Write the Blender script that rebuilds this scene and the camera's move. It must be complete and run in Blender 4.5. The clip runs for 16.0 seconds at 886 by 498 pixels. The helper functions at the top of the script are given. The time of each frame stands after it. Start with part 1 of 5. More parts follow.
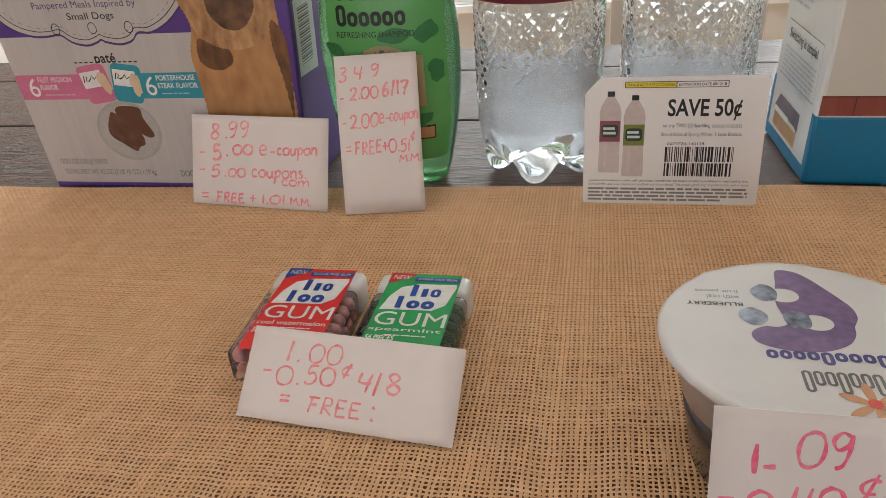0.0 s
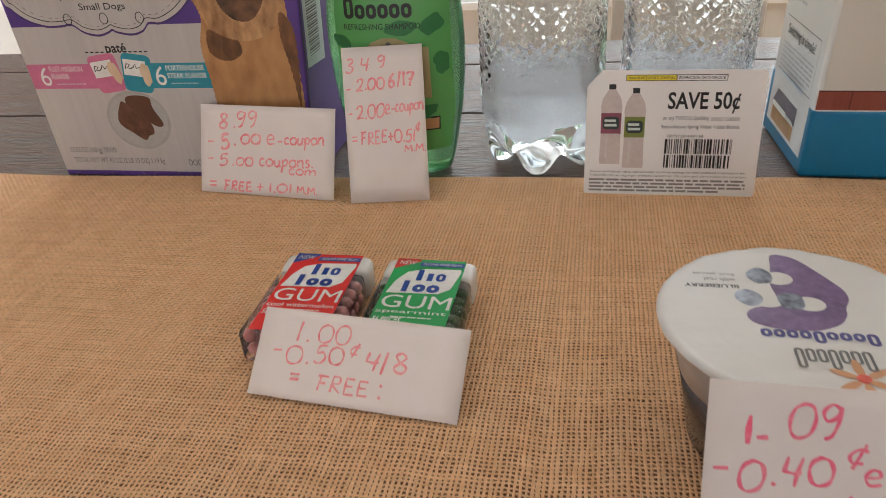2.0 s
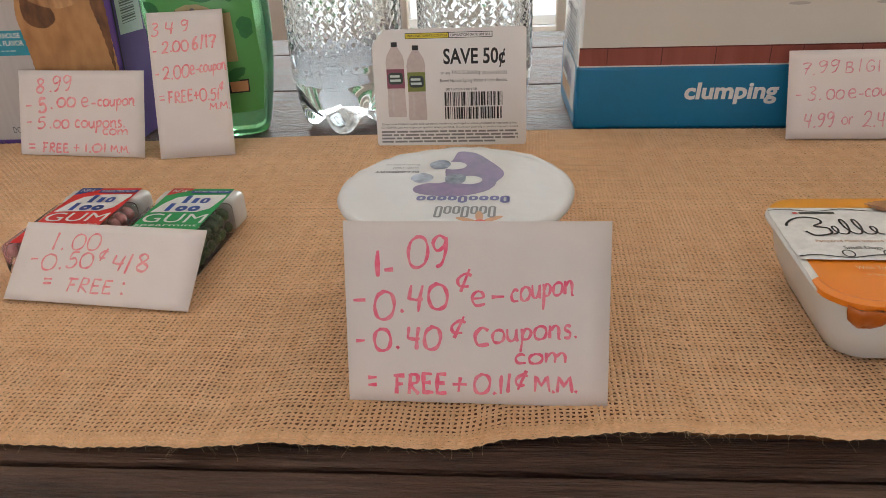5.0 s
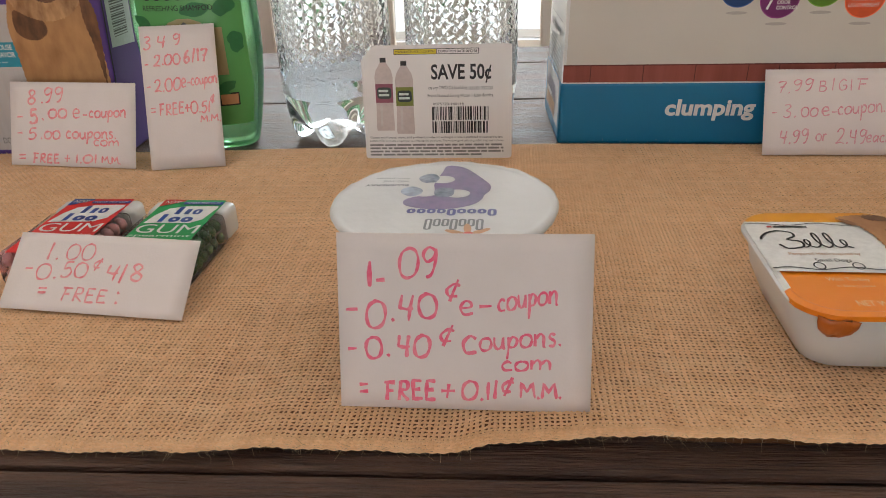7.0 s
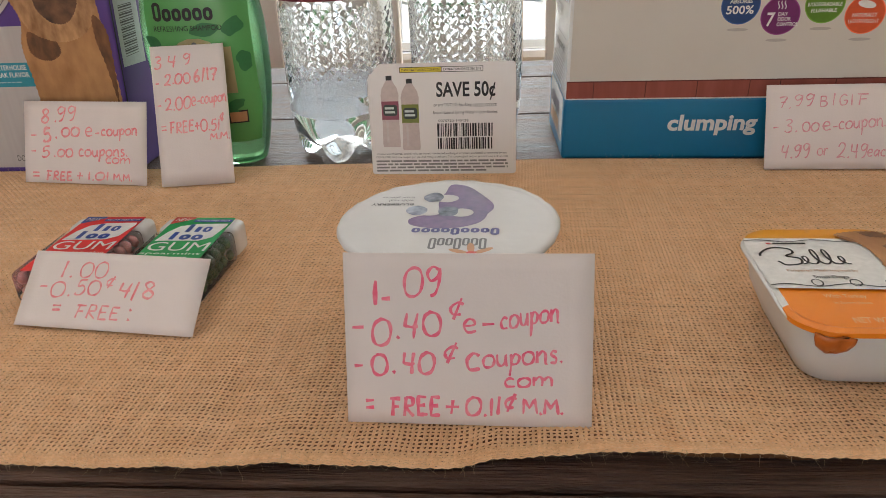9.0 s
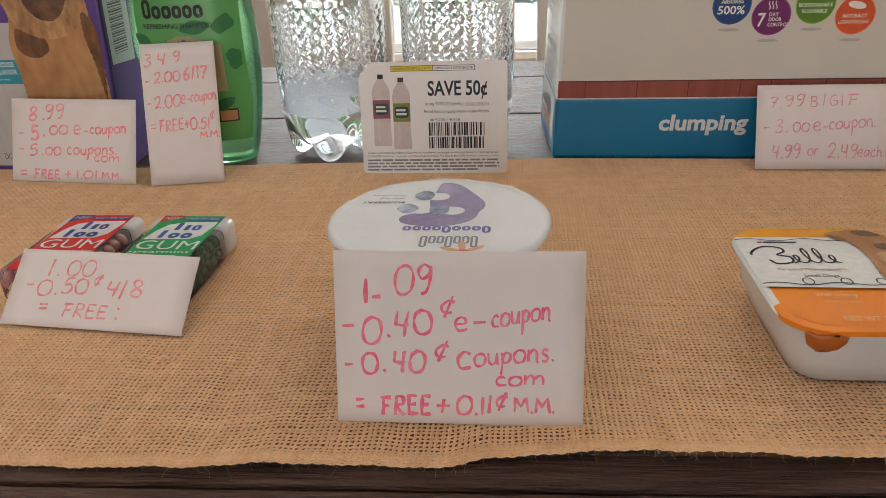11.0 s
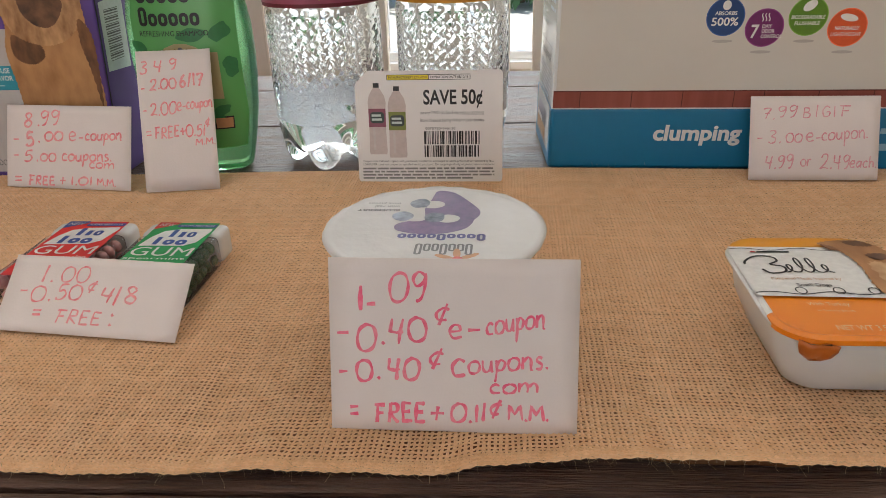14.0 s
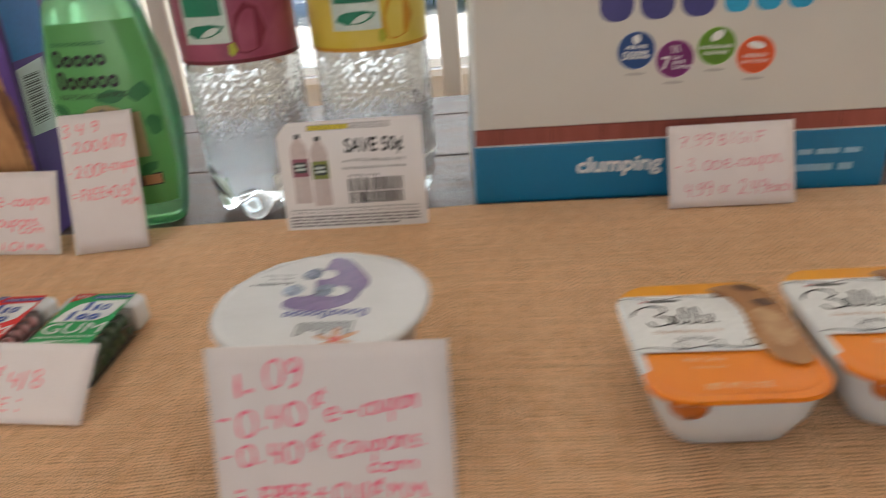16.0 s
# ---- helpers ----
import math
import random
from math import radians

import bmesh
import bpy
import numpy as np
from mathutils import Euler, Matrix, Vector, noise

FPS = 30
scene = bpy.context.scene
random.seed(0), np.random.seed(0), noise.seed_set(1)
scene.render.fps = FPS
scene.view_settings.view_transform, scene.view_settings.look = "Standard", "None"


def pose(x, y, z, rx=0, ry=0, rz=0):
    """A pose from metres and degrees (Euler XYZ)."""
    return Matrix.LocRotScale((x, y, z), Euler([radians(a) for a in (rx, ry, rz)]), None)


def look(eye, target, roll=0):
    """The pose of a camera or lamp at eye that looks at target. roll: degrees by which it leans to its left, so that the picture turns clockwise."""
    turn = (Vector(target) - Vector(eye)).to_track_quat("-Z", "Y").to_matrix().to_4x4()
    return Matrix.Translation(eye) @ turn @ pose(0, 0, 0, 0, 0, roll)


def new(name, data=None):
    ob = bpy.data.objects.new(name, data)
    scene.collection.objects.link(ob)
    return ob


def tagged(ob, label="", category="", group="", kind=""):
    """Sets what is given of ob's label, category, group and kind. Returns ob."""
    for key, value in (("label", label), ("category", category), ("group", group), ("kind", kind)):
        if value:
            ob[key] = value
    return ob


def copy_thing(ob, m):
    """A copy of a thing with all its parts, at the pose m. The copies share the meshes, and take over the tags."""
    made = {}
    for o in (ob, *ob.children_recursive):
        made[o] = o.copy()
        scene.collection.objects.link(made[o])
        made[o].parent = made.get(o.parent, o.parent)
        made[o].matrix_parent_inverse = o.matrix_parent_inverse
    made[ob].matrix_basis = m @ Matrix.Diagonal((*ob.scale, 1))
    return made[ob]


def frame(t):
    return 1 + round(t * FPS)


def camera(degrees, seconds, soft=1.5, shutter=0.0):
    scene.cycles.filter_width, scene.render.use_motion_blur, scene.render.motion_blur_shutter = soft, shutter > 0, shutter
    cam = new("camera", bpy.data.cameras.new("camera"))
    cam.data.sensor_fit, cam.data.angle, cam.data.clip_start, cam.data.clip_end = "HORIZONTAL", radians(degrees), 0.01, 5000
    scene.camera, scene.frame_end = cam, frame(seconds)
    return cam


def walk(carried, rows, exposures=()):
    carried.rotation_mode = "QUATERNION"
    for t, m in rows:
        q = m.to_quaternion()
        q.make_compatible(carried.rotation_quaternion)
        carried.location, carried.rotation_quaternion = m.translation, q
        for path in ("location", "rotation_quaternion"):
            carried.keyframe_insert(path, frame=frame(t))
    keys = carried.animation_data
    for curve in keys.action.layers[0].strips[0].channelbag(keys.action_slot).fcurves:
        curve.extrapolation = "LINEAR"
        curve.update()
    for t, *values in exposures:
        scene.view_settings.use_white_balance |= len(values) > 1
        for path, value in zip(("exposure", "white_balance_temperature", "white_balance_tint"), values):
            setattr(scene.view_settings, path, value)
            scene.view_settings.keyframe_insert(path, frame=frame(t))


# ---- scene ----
cam = camera(62.0, 16.0, 0.75, 0.5)
PATH = [
    (0, (-0.081, -0.14, 0.196), (-0.473, 1.554, -0.792), -4.7),
    (0.5, (-0.081, -0.141, 0.196), (-0.471, 1.552, -0.795), -4.4),
    (1, (-0.08, -0.142, 0.198), (-0.471, 1.553, -0.79), -4.6),
    (1.5, (-0.084, -0.143, 0.193), (-0.479, 1.547, -0.801), -3.9),
    (2, (-0.082, -0.151, 0.196), (-0.47, 1.541, -0.798), -4.2),
    (2.2, (-0.059, -0.17, 0.192), (-0.458, 1.532, -0.78), -4.8),
    (2.4, (-0.029, -0.184, 0.188), (-0.41, 1.53, -0.77), -4.7),
    (2.5, (-0.018, -0.189, 0.186), (-0.379, 1.53, -0.768), -4.5),
    (2.6, (-0.008, -0.192, 0.181), (-0.359, 1.536, -0.763), -4.8),
    (2.8, (0.004, -0.193, 0.168), (-0.329, 1.544, -0.765), -4.0),
    (3, (0.013, -0.2, 0.156), (-0.308, 1.546, -0.765), -4.0),
    (3.5, (0.019, -0.195, 0.155), (-0.262, 1.552, -0.777), -3.7),
    (4, (0.017, -0.194, 0.158), (-0.259, 1.559, -0.765), -3.8),
    (6.5, (0.013, -0.2, 0.161), (-0.166, 1.566, -0.76), -1.9),
    (7, (0.013, -0.203, 0.164), (-0.182, 1.574, -0.733), -2.3),
    (7.5, (0.014, -0.204, 0.165), (-0.184, 1.577, -0.724), -2.6),
    (8, (0.014, -0.206, 0.165), (-0.194, 1.576, -0.719), -2.5),
    (8.5, (0.014, -0.206, 0.168), (-0.194, 1.575, -0.718), -2.6),
    (9, (0.015, -0.207, 0.17), (-0.201, 1.579, -0.704), -2.8),
    (11.5, (0.015, -0.206, 0.168), (-0.171, 1.585, -0.702), -2.2),
    (12, (0.015, -0.206, 0.168), (-0.169, 1.587, -0.699), -2.0),
    (12.5, (0.017, -0.204, 0.17), (-0.165, 1.59, -0.696), -2.5),
    (13, (0.015, -0.205, 0.166), (-0.159, 1.592, -0.694), -1.7),
    (13.5, (0.015, -0.207, 0.168), (-0.164, 1.592, -0.687), -1.9),
    (14, (0.015, -0.207, 0.168), (-0.164, 1.595, -0.682), -1.9),
    (14.5, (0.015, -0.207, 0.168), (-0.162, 1.594, -0.683), -1.7),
    (15, (0.014, -0.207, 0.167), (-0.159, 1.594, -0.686), -1.5),
    (15.5, (0.015, -0.207, 0.167), (-0.161, 1.59, -0.692), -1.5),
    (15.7, (0.021, -0.203, 0.176), (-0.156, 1.589, -0.695), -2.9),
    (15.8, (0.028, -0.2, 0.181), (-0.148, 1.597, -0.679), -4.3),
    (15.9, (0.04, -0.197, 0.187), (-0.132, 1.603, -0.666), -5.1),
    (16, (0.06, -0.196, 0.193), (-0.107, 1.607, -0.656), -5.1),
]
EXPO = [(0.0, 1.89), (16.0, 1.89)]
walk(cam, [(t, look(eye, target, roll)) for t, eye, target, roll in PATH], EXPO)

# ---------- world, sun and large lights ----------
world = bpy.data.worlds.new("sky")
scene.world = world
world.use_nodes = True
wn = world.node_tree
sky = wn.nodes.new("ShaderNodeTexSky")
sky.sky_type = "NISHITA"
sky.sun_disc = False
sky.sun_elevation, sky.sun_rotation = radians(51), radians(138)
wn.nodes["Background"].inputs["Strength"].default_value = 0.12
wn.links.new(sky.outputs["Color"], wn.nodes["Background"].inputs["Color"])

sun = new("sun", bpy.data.lights.new("sun", "SUN"))
sun.data.energy, sun.data.angle, sun.data.color = 4.0, radians(0.6), (1.0, 0.95, 0.87)
sun.matrix_world = look((4.0, -3.0, 7.5), (0, 1.5, 0))


def area_lamp(name, at, target, w, h, watts, colour):
    lamp = new(name, bpy.data.lights.new(name, "AREA"))
    lamp.data.shape, lamp.data.size, lamp.data.size_y = "RECTANGLE", w, h
    lamp.data.energy, lamp.data.color = watts, colour
    lamp.matrix_world = look(at, target)
    return lamp


area_lamp("window_daylight", (0.0, 3.13, 0.93), (0.0, 0.0, 0.25), 3.3, 0.86, 48, (0.93, 0.975, 1.0))
# unseen fill lamp, added to warm and lighten faces turned to the camera
area_lamp("rear_fill", (-0.6, -2.85, 0.55), (-0.3, 0.0, 0.2), 1.7, 1.4, 1.0, (1.0, 0.66, 0.50))


# ---------- materials ----------
def material(name, colour, rough=0.6, metal=0.0, colour2=None, scale=20.0, stretch=(1, 1, 1), bump=0.0, bump_scale=None,
             transmission=0.0, ior=1.45, detail=6.0, rough_var=0.0, sheen=0.0, coat=0.0, subsurface=0.0, depth=0.0008):
    """Principled surface: two-tone noise at two scales, roughness variation and fine relief."""
    m = bpy.data.materials.new(name)
    m.use_nodes = True
    nt = m.node_tree
    b = nt.nodes["Principled BSDF"]
    b.inputs["Base Color"].default_value = (*colour, 1)
    b.inputs["Roughness"].default_value = rough
    b.inputs["Metallic"].default_value = metal
    b.inputs["IOR"].default_value = ior
    b.inputs["Transmission Weight"].default_value = transmission
    b.inputs["Sheen Weight"].default_value = sheen
    b.inputs["Coat Weight"].default_value = coat
    b.inputs["Subsurface Weight"].default_value = subsurface
    if subsurface:
        b.inputs["Subsurface Scale"].default_value = 0.002
    tc = nt.nodes.new("ShaderNodeTexCoord")
    mp = nt.nodes.new("ShaderNodeMapping")
    mp.inputs["Scale"].default_value = stretch
    nt.links.new(tc.outputs["Object"], mp.inputs["Vector"])

    def tex(s, d):
        n = nt.nodes.new("ShaderNodeTexNoise")
        n.inputs["Scale"].default_value, n.inputs["Detail"].default_value = s, d
        nt.links.new(mp.outputs["Vector"], n.inputs["Vector"])
        return n
    if colour2 is not None:
        fine, coarse = tex(scale, detail), tex(scale * 0.17, 3.0)
        add = nt.nodes.new("ShaderNodeMath")
        add.operation = "ADD"
        nt.links.new(fine.outputs["Fac"], add.inputs[0])
        nt.links.new(coarse.outputs["Fac"], add.inputs[1])
        ramp = nt.nodes.new("ShaderNodeMapRange")
        ramp.inputs["From Min"].default_value, ramp.inputs["From Max"].default_value = 0.75, 1.25
        nt.links.new(add.outputs[0], ramp.inputs["Value"])
        mix = nt.nodes.new("ShaderNodeMix")
        mix.data_type = "RGBA"
        mix.inputs["A"].default_value, mix.inputs["B"].default_value = (*colour, 1), (*colour2, 1)
        nt.links.new(ramp.outputs["Result"], mix.inputs["Factor"])
        nt.links.new(mix.outputs["Result"], b.inputs["Base Color"])
        if rough_var:
            rr = nt.nodes.new("ShaderNodeMapRange")
            rr.inputs["From Min"].default_value, rr.inputs["From Max"].default_value = 0.7, 1.3
            rr.inputs["To Min"].default_value, rr.inputs["To Max"].default_value = rough - rough_var, rough + rough_var
            nt.links.new(add.outputs[0], rr.inputs["Value"])
            nt.links.new(rr.outputs["Result"], b.inputs["Roughness"])
    if bump:
        n = tex(bump_scale or scale * 3, 5.0)
        bp = nt.nodes.new("ShaderNodeBump")
        bp.inputs["Strength"].default_value, bp.inputs["Distance"].default_value = bump, depth
        nt.links.new(n.outputs["Fac"], bp.inputs["Height"])
        nt.links.new(bp.outputs["Normal"], b.inputs["Normal"])
    return m


def ink(name, colour, rough=0.45):
    return material(name, colour, rough, colour2=tuple(c * 0.86 for c in colour), scale=350)


M_TABLE = material("rustic_wood", (0.038, 0.016, 0.010), 0.46, colour2=(0.130, 0.070, 0.047), scale=26, stretch=(1.6, 26, 26),
                   bump=1.0, bump_scale=42, rough_var=0.14, depth=0.0022)
M_TABLE.node_tree.nodes["Principled BSDF"].inputs["Specular IOR Level"].default_value = 0.36
M_JUTE = material("jute", (0.82, 0.475, 0.245), 0.9, colour2=(0.93, 0.60, 0.348), scale=700, sheen=0.25, bump=0.5, bump_scale=1800)
jt = M_JUTE.node_tree
jb = jt.nodes["Principled BSDF"]
hsv = jt.nodes.new("ShaderNodeHueSaturation")
geo = jt.nodes.new("ShaderNodeNewGeometry")
span = jt.nodes.new("ShaderNodeMapRange")
span.inputs["To Min"].default_value, span.inputs["To Max"].default_value = 0.93, 1.06
jt.links.new(geo.outputs["Random Per Island"], span.inputs["Value"])
jt.links.new(span.outputs["Result"], hsv.inputs["Value"])
jt.links.new(jb.inputs["Base Color"].links[0].from_socket, hsv.inputs["Color"])
jt.links.new(hsv.outputs["Color"], jb.inputs["Base Color"])
M_FIBRE = material("jute_fibre", (0.42, 0.30, 0.17), 0.85, colour2=(0.6, 0.46, 0.3), scale=300)
M_CARD = material("white_card", (0.80, 0.715, 0.68), 0.75, colour2=(0.765, 0.68, 0.645), scale=60, bump=0.12, bump_scale=900, subsurface=0.0)
M_COUPON = material("newsprint_gloss", (0.80, 0.765, 0.745), 0.42, colour2=(0.76, 0.725, 0.705), scale=40, bump=0.1, bump_scale=120)
M_PINK = material("pink_marker", (0.86, 0.22, 0.25), 0.6, colour2=(0.90, 0.43, 0.43), scale=500)
M_HOTPINK = material("hot_pink_marker", (0.90, 0.12, 0.23), 0.6, colour2=(0.92, 0.30, 0.37), scale=450)
M_VIOLETPINK = material("mauve_marker", (0.72, 0.25, 0.31), 0.6, colour2=(0.80, 0.46, 0.48), scale=500)
M_BLACK = ink("black_ink", (0.015, 0.015, 0.016))
M_GREYINK = ink("grey_ink", (0.13, 0.125, 0.125))
M_YELLOW = ink("yellow_ink", (0.78, 0.62, 0.02))
M_WHITEINK = ink("white_ink", (0.80, 0.79, 0.76))
M_WHITEPLASTIC = material("white_plastic", (0.70, 0.69, 0.67), 0.32, colour2=(0.645, 0.635, 0.615), scale=30, coat=0.2, bump=0.06, bump_scale=200)
M_LIDFOIL = material("white_foil", (0.62, 0.60, 0.58), 0.46, colour2=(0.56, 0.54, 0.525), scale=30, bump=0.35, bump_scale=150)
M_PLUM = material("plum_ink", (0.085, 0.04, 0.135), 0.35, colour2=(0.19, 0.105, 0.24), scale=300)
M_NAVYINK = ink("navy_ink", (0.06, 0.055, 0.22))
M_BERRY = material("blueberry_ink", (0.010, 0.015, 0.045), 0.4, colour2=(0.36, 0.40, 0.50), scale=260)
M_CUP = material("dark_cup", (0.035, 0.028, 0.03), 0.22, colour2=(0.11, 0.085, 0.085), scale=90, coat=0.4)
M_CUPTOP = material("cloudy_cup", (0.40, 0.35, 0.32), 0.3, colour2=(0.32, 0.27, 0.25), scale=60)
M_ORANGE = material("orange_foil", (0.86, 0.26, 0.006), 0.42, colour2=(0.80, 0.20, 0.005), scale=25, bump=0.3, bump_scale=90)
M_AMBER = material("amber_foil", (0.82, 0.36, 0.02), 0.34, colour2=(0.78, 0.30, 0.015), scale=25, bump=0.25, bump_scale=90)
M_RUST = material("rust_film", (0.45, 0.10, 0.01), 0.35, colour2=(0.52, 0.14, 0.02), scale=60)
M_FUR = material("tan_print", (0.33, 0.145, 0.052), 0.45, colour2=(0.52, 0.27, 0.11), scale=75, stretch=(1.5, 0.7, 1))
M_FURDARK = material("brown_print", (0.05, 0.022, 0.014), 0.45, colour2=(0.24, 0.11, 0.05), scale=110)
M_FURLIGHT = material("cream_print", (0.58, 0.40, 0.25), 0.45, colour2=(0.68, 0.52, 0.36), scale=70)
M_CARTON = material("cream_carton", (0.62, 0.58, 0.52), 0.5, colour2=(0.585, 0.54, 0.48), scale=12, bump=0.12, bump_scale=60)
M_CARTONWHITE = material("white_carton", (0.78, 0.78, 0.77), 0.25, colour2=(0.74, 0.74, 0.73), scale=14, bump=0.2, bump_scale=26, coat=0.35)
M_TEAL = material("blue_carton", (0.004, 0.185, 0.36), 0.42, colour2=(0.004, 0.155, 0.31), scale=14, bump=0.2, bump_scale=50, coat=0.15)
M_REDWOOD = material("red_plank_print", (0.235, 0.05, 0.033), 0.5, colour2=(0.33, 0.085, 0.06), scale=16, stretch=(8, 1, 1.5))
M_REDLINE = ink("red_joint_print", (0.13, 0.024, 0.018))
M_GREYPRINT = material("diagram_grey", (0.10, 0.09, 0.12), 0.4, colour2=(0.16, 0.14, 0.17), scale=80)
M_TANPRINT = material("diagram_tan", (0.42, 0.22, 0.09), 0.4, colour2=(0.5, 0.3, 0.14), scale=120)
M_FAINTINK = ink("faint_grey_print", (0.42, 0.42, 0.44))
M_PALEPRINT = ink("pale_blue_print", (0.50, 0.60, 0.68))
M_PURPLE = material("purple_carton", (0.085, 0.035, 0.22), 0.38, colour2=(0.11, 0.05, 0.27), scale=14, bump=0.15, bump_scale=50, coat=0.15)
M_PURPLEDARK = ink("purple_ink", (0.07, 0.03, 0.16))
M_STRIPED = material("striped_carton", (0.52, 0.48, 0.46), 0.5, colour2=(0.46, 0.42, 0.405), scale=60, stretch=(4, 0.2, 0.2))
M_PINKBAND = ink("pink_band", (0.62, 0.17, 0.30))
M_TEALBAND = ink("teal_band", (0.02, 0.28, 0.38))
M_MEAT = material("meat_print", (0.07, 0.025, 0.014), 0.5, colour2=(0.17, 0.07, 0.04), scale=170)
M_PLATE = ink("plate_print", (0.40, 0.38, 0.36))
M_BLUEPRINT = ink("blue_print", (0.02, 0.16, 0.46))
M_LABELWHITE = ink("sticker_white", (0.60, 0.64, 0.64))
M_WATER = material("water_bottle_plastic", (0.87, 0.95, 1.0), 0.06, transmission=1.0, ior=1.33)
M_MAROON = material("maroon_label", (0.27, 0.045, 0.095), 0.35, colour2=(0.40, 0.11, 0.17), scale=50)
M_LEMON = material("lemon_label", (0.62, 0.46, 0.04), 0.35, colour2=(0.70, 0.56, 0.14), scale=40)
M_AMBERLINE = ink("amber_line", (0.58, 0.27, 0.02))
M_LOGOGREEN = ink("green_badge", (0.01, 0.20, 0.11))
M_MINTWHITE = ink("mint_white", (0.60, 0.68, 0.62))
M_CAP = material("dark_cap", (0.02, 0.05, 0.03), 0.4)
M_SHAMPOO = material("green_shampoo_bottle", (0.36, 0.84, 0.47), 0.16, transmission=0.80, ior=1.33)
M_SHLABEL = material("green_label", (0.082, 0.32, 0.082), 0.33, colour2=(0.11, 0.37, 0.108), scale=18, coat=0.2)
M_LEAF = ink("dark_leaf_print", (0.028, 0.185, 0.055))
M_CRATE = material("crate_print", (0.34, 0.27, 0.12), 0.45, colour2=(0.42, 0.35, 0.18), scale=40, stretch=(6, 1, 1))
M_PEACH = ink("peach_strip", (0.55, 0.27, 0.13))
M_RED = ink("gum_red", (0.76, 0.020, 0.016), 0.5)
M_GREEN = ink("gum_green", (0.006, 0.35, 0.085), 0.5)
M_LOGOBLUE = ink("logo_blue", (0.008, 0.055, 0.32), 0.3)
M_CLEAR = material("clear_plastic", (0.96, 0.95, 0.95), 0.04, transmission=0.95, ior=1.12)
M_PELLETPINK = material("pink_gum", (0.58, 0.22, 0.22), 0.4, colour2=(0.66, 0.32, 0.30), scale=60)
M_PELLETGREEN = material("green_gum", (0.02, 0.07, 0.02), 0.4, colour2=(0.04, 0.12, 0.035), scale=60)
M_CREAMWOOD = material("cream_paint", (0.78, 0.71, 0.62), 0.42, colour2=(0.81, 0.75, 0.67), scale=10, stretch=(6, 6, 0.6), bump=0.15, bump_scale=40)
M_WALL = material("wall_paint", (0.66, 0.62, 0.565), 0.85, colour2=(0.62, 0.58, 0.525), scale=3, bump=0.1, bump_scale=160)
M_CEIL = material("ceiling_paint", (0.80, 0.79, 0.77), 0.9, colour2=(0.77, 0.76, 0.74), scale=3)
M_FLOOR = material("floor_wood", (0.20, 0.115, 0.06), 0.4, colour2=(0.32, 0.2, 0.11), scale=9, stretch=(8, 1, 1), bump=0.2)
M_TRIM = material("white_trim", (0.80, 0.79, 0.77), 0.4, colour2=(0.77, 0.76, 0.74), scale=8)
M_GLASS = material("window_glass", (1, 1, 1), 0.0, transmission=1.0, ior=1.01)
M_PATIO = material("pale_concrete", (0.46, 0.45, 0.43), 0.85, colour2=(0.37, 0.36, 0.34), scale=4, bump=0.3, bump_scale=50)
M_BARK = material("bark", (0.09, 0.06, 0.04), 0.9, colour2=(0.16, 0.11, 0.08), scale=12, bump=0.6)
M_FOLIAGE = material("foliage", (0.08, 0.17, 0.07), 0.5, colour2=(0.14, 0.26, 0.12), scale=3)


# ---------- mesh helpers ----------
MANY = []  # meshes of marks too small to pick apart


def mesh_object(name, bm, mat, smooth=False):
    me = bpy.data.meshes.new(name)
    bm.normal_update()
    bm.to_mesh(me)
    bm.free()
    if mat:
        me.materials.append(mat)
    if smooth:
        me.polygons.foreach_set("use_smooth", [True] * len(me.polygons))
    return new(name, me)


def part(name, bm, mat, parent, label="", m=None, smooth=False):
    many = any(bm is k for k in MANY)
    ob = mesh_object(name, bm, mat, smooth)
    if many:
        ob["kind"] = "stuff"
        MANY.clear()
    ob.parent = parent
    if m is not None:
        ob.matrix_basis = m
    if label:
        tagged(ob, label)
    return ob


def thing(name, m, label, category, group=""):
    ob = new(name)
    ob.empty_display_size = 0.02
    ob.matrix_basis = m
    return tagged(ob, label, category, group)


def box(x0, x1, y0, y1, z0, z1, bevel=0.0, seg=2):
    bm = bmesh.new()
    bmesh.ops.create_cube(bm, size=1)
    for v in bm.verts:
        v.co = Vector(((x0 + x1) / 2 + v.co.x * (x1 - x0), (y0 + y1) / 2 + v.co.y * (y1 - y0), (z0 + z1) / 2 + v.co.z * (z1 - z0)))
    if bevel:
        bmesh.ops.bevel(bm, geom=bm.edges[:], offset=bevel, segments=seg, affect="EDGES", profile=0.5)
    return bm


def prism(pts, z0, z1):
    """A flat outline with thickness: points in x and y."""
    bm = bmesh.new()
    lo = [bm.verts.new((x, y, z0)) for x, y in pts]
    hi = [bm.verts.new((x, y, z1)) for x, y in pts]
    n = len(pts)
    bm.faces.new(hi)
    bm.faces.new(lo[::-1])
    for i in range(n):
        bm.faces.new((lo[i], lo[(i + 1) % n], hi[(i + 1) % n], hi[i]))
    return bm


def flat(pts, z):
    bm = bmesh.new()
    bm.faces.new([bm.verts.new((x, y, z)) for x, y in pts])
    return bm


def rect(x0, y0, x1, y1):
    return [(x0, y0), (x1, y0), (x1, y1), (x0, y1)]


def round_rect(x0, y0, x1, y1, r, n=6):
    out = []
    for cx, cy, a in ((x1 - r, y0 + r, -90), (x1 - r, y1 - r, 0), (x0 + r, y1 - r, 90), (x0 + r, y0 + r, 180)):
        for i in range(n + 1):
            q = radians(a + 90 * i / n)
            out.append((cx + r * math.cos(q), cy + r * math.sin(q)))
    return out


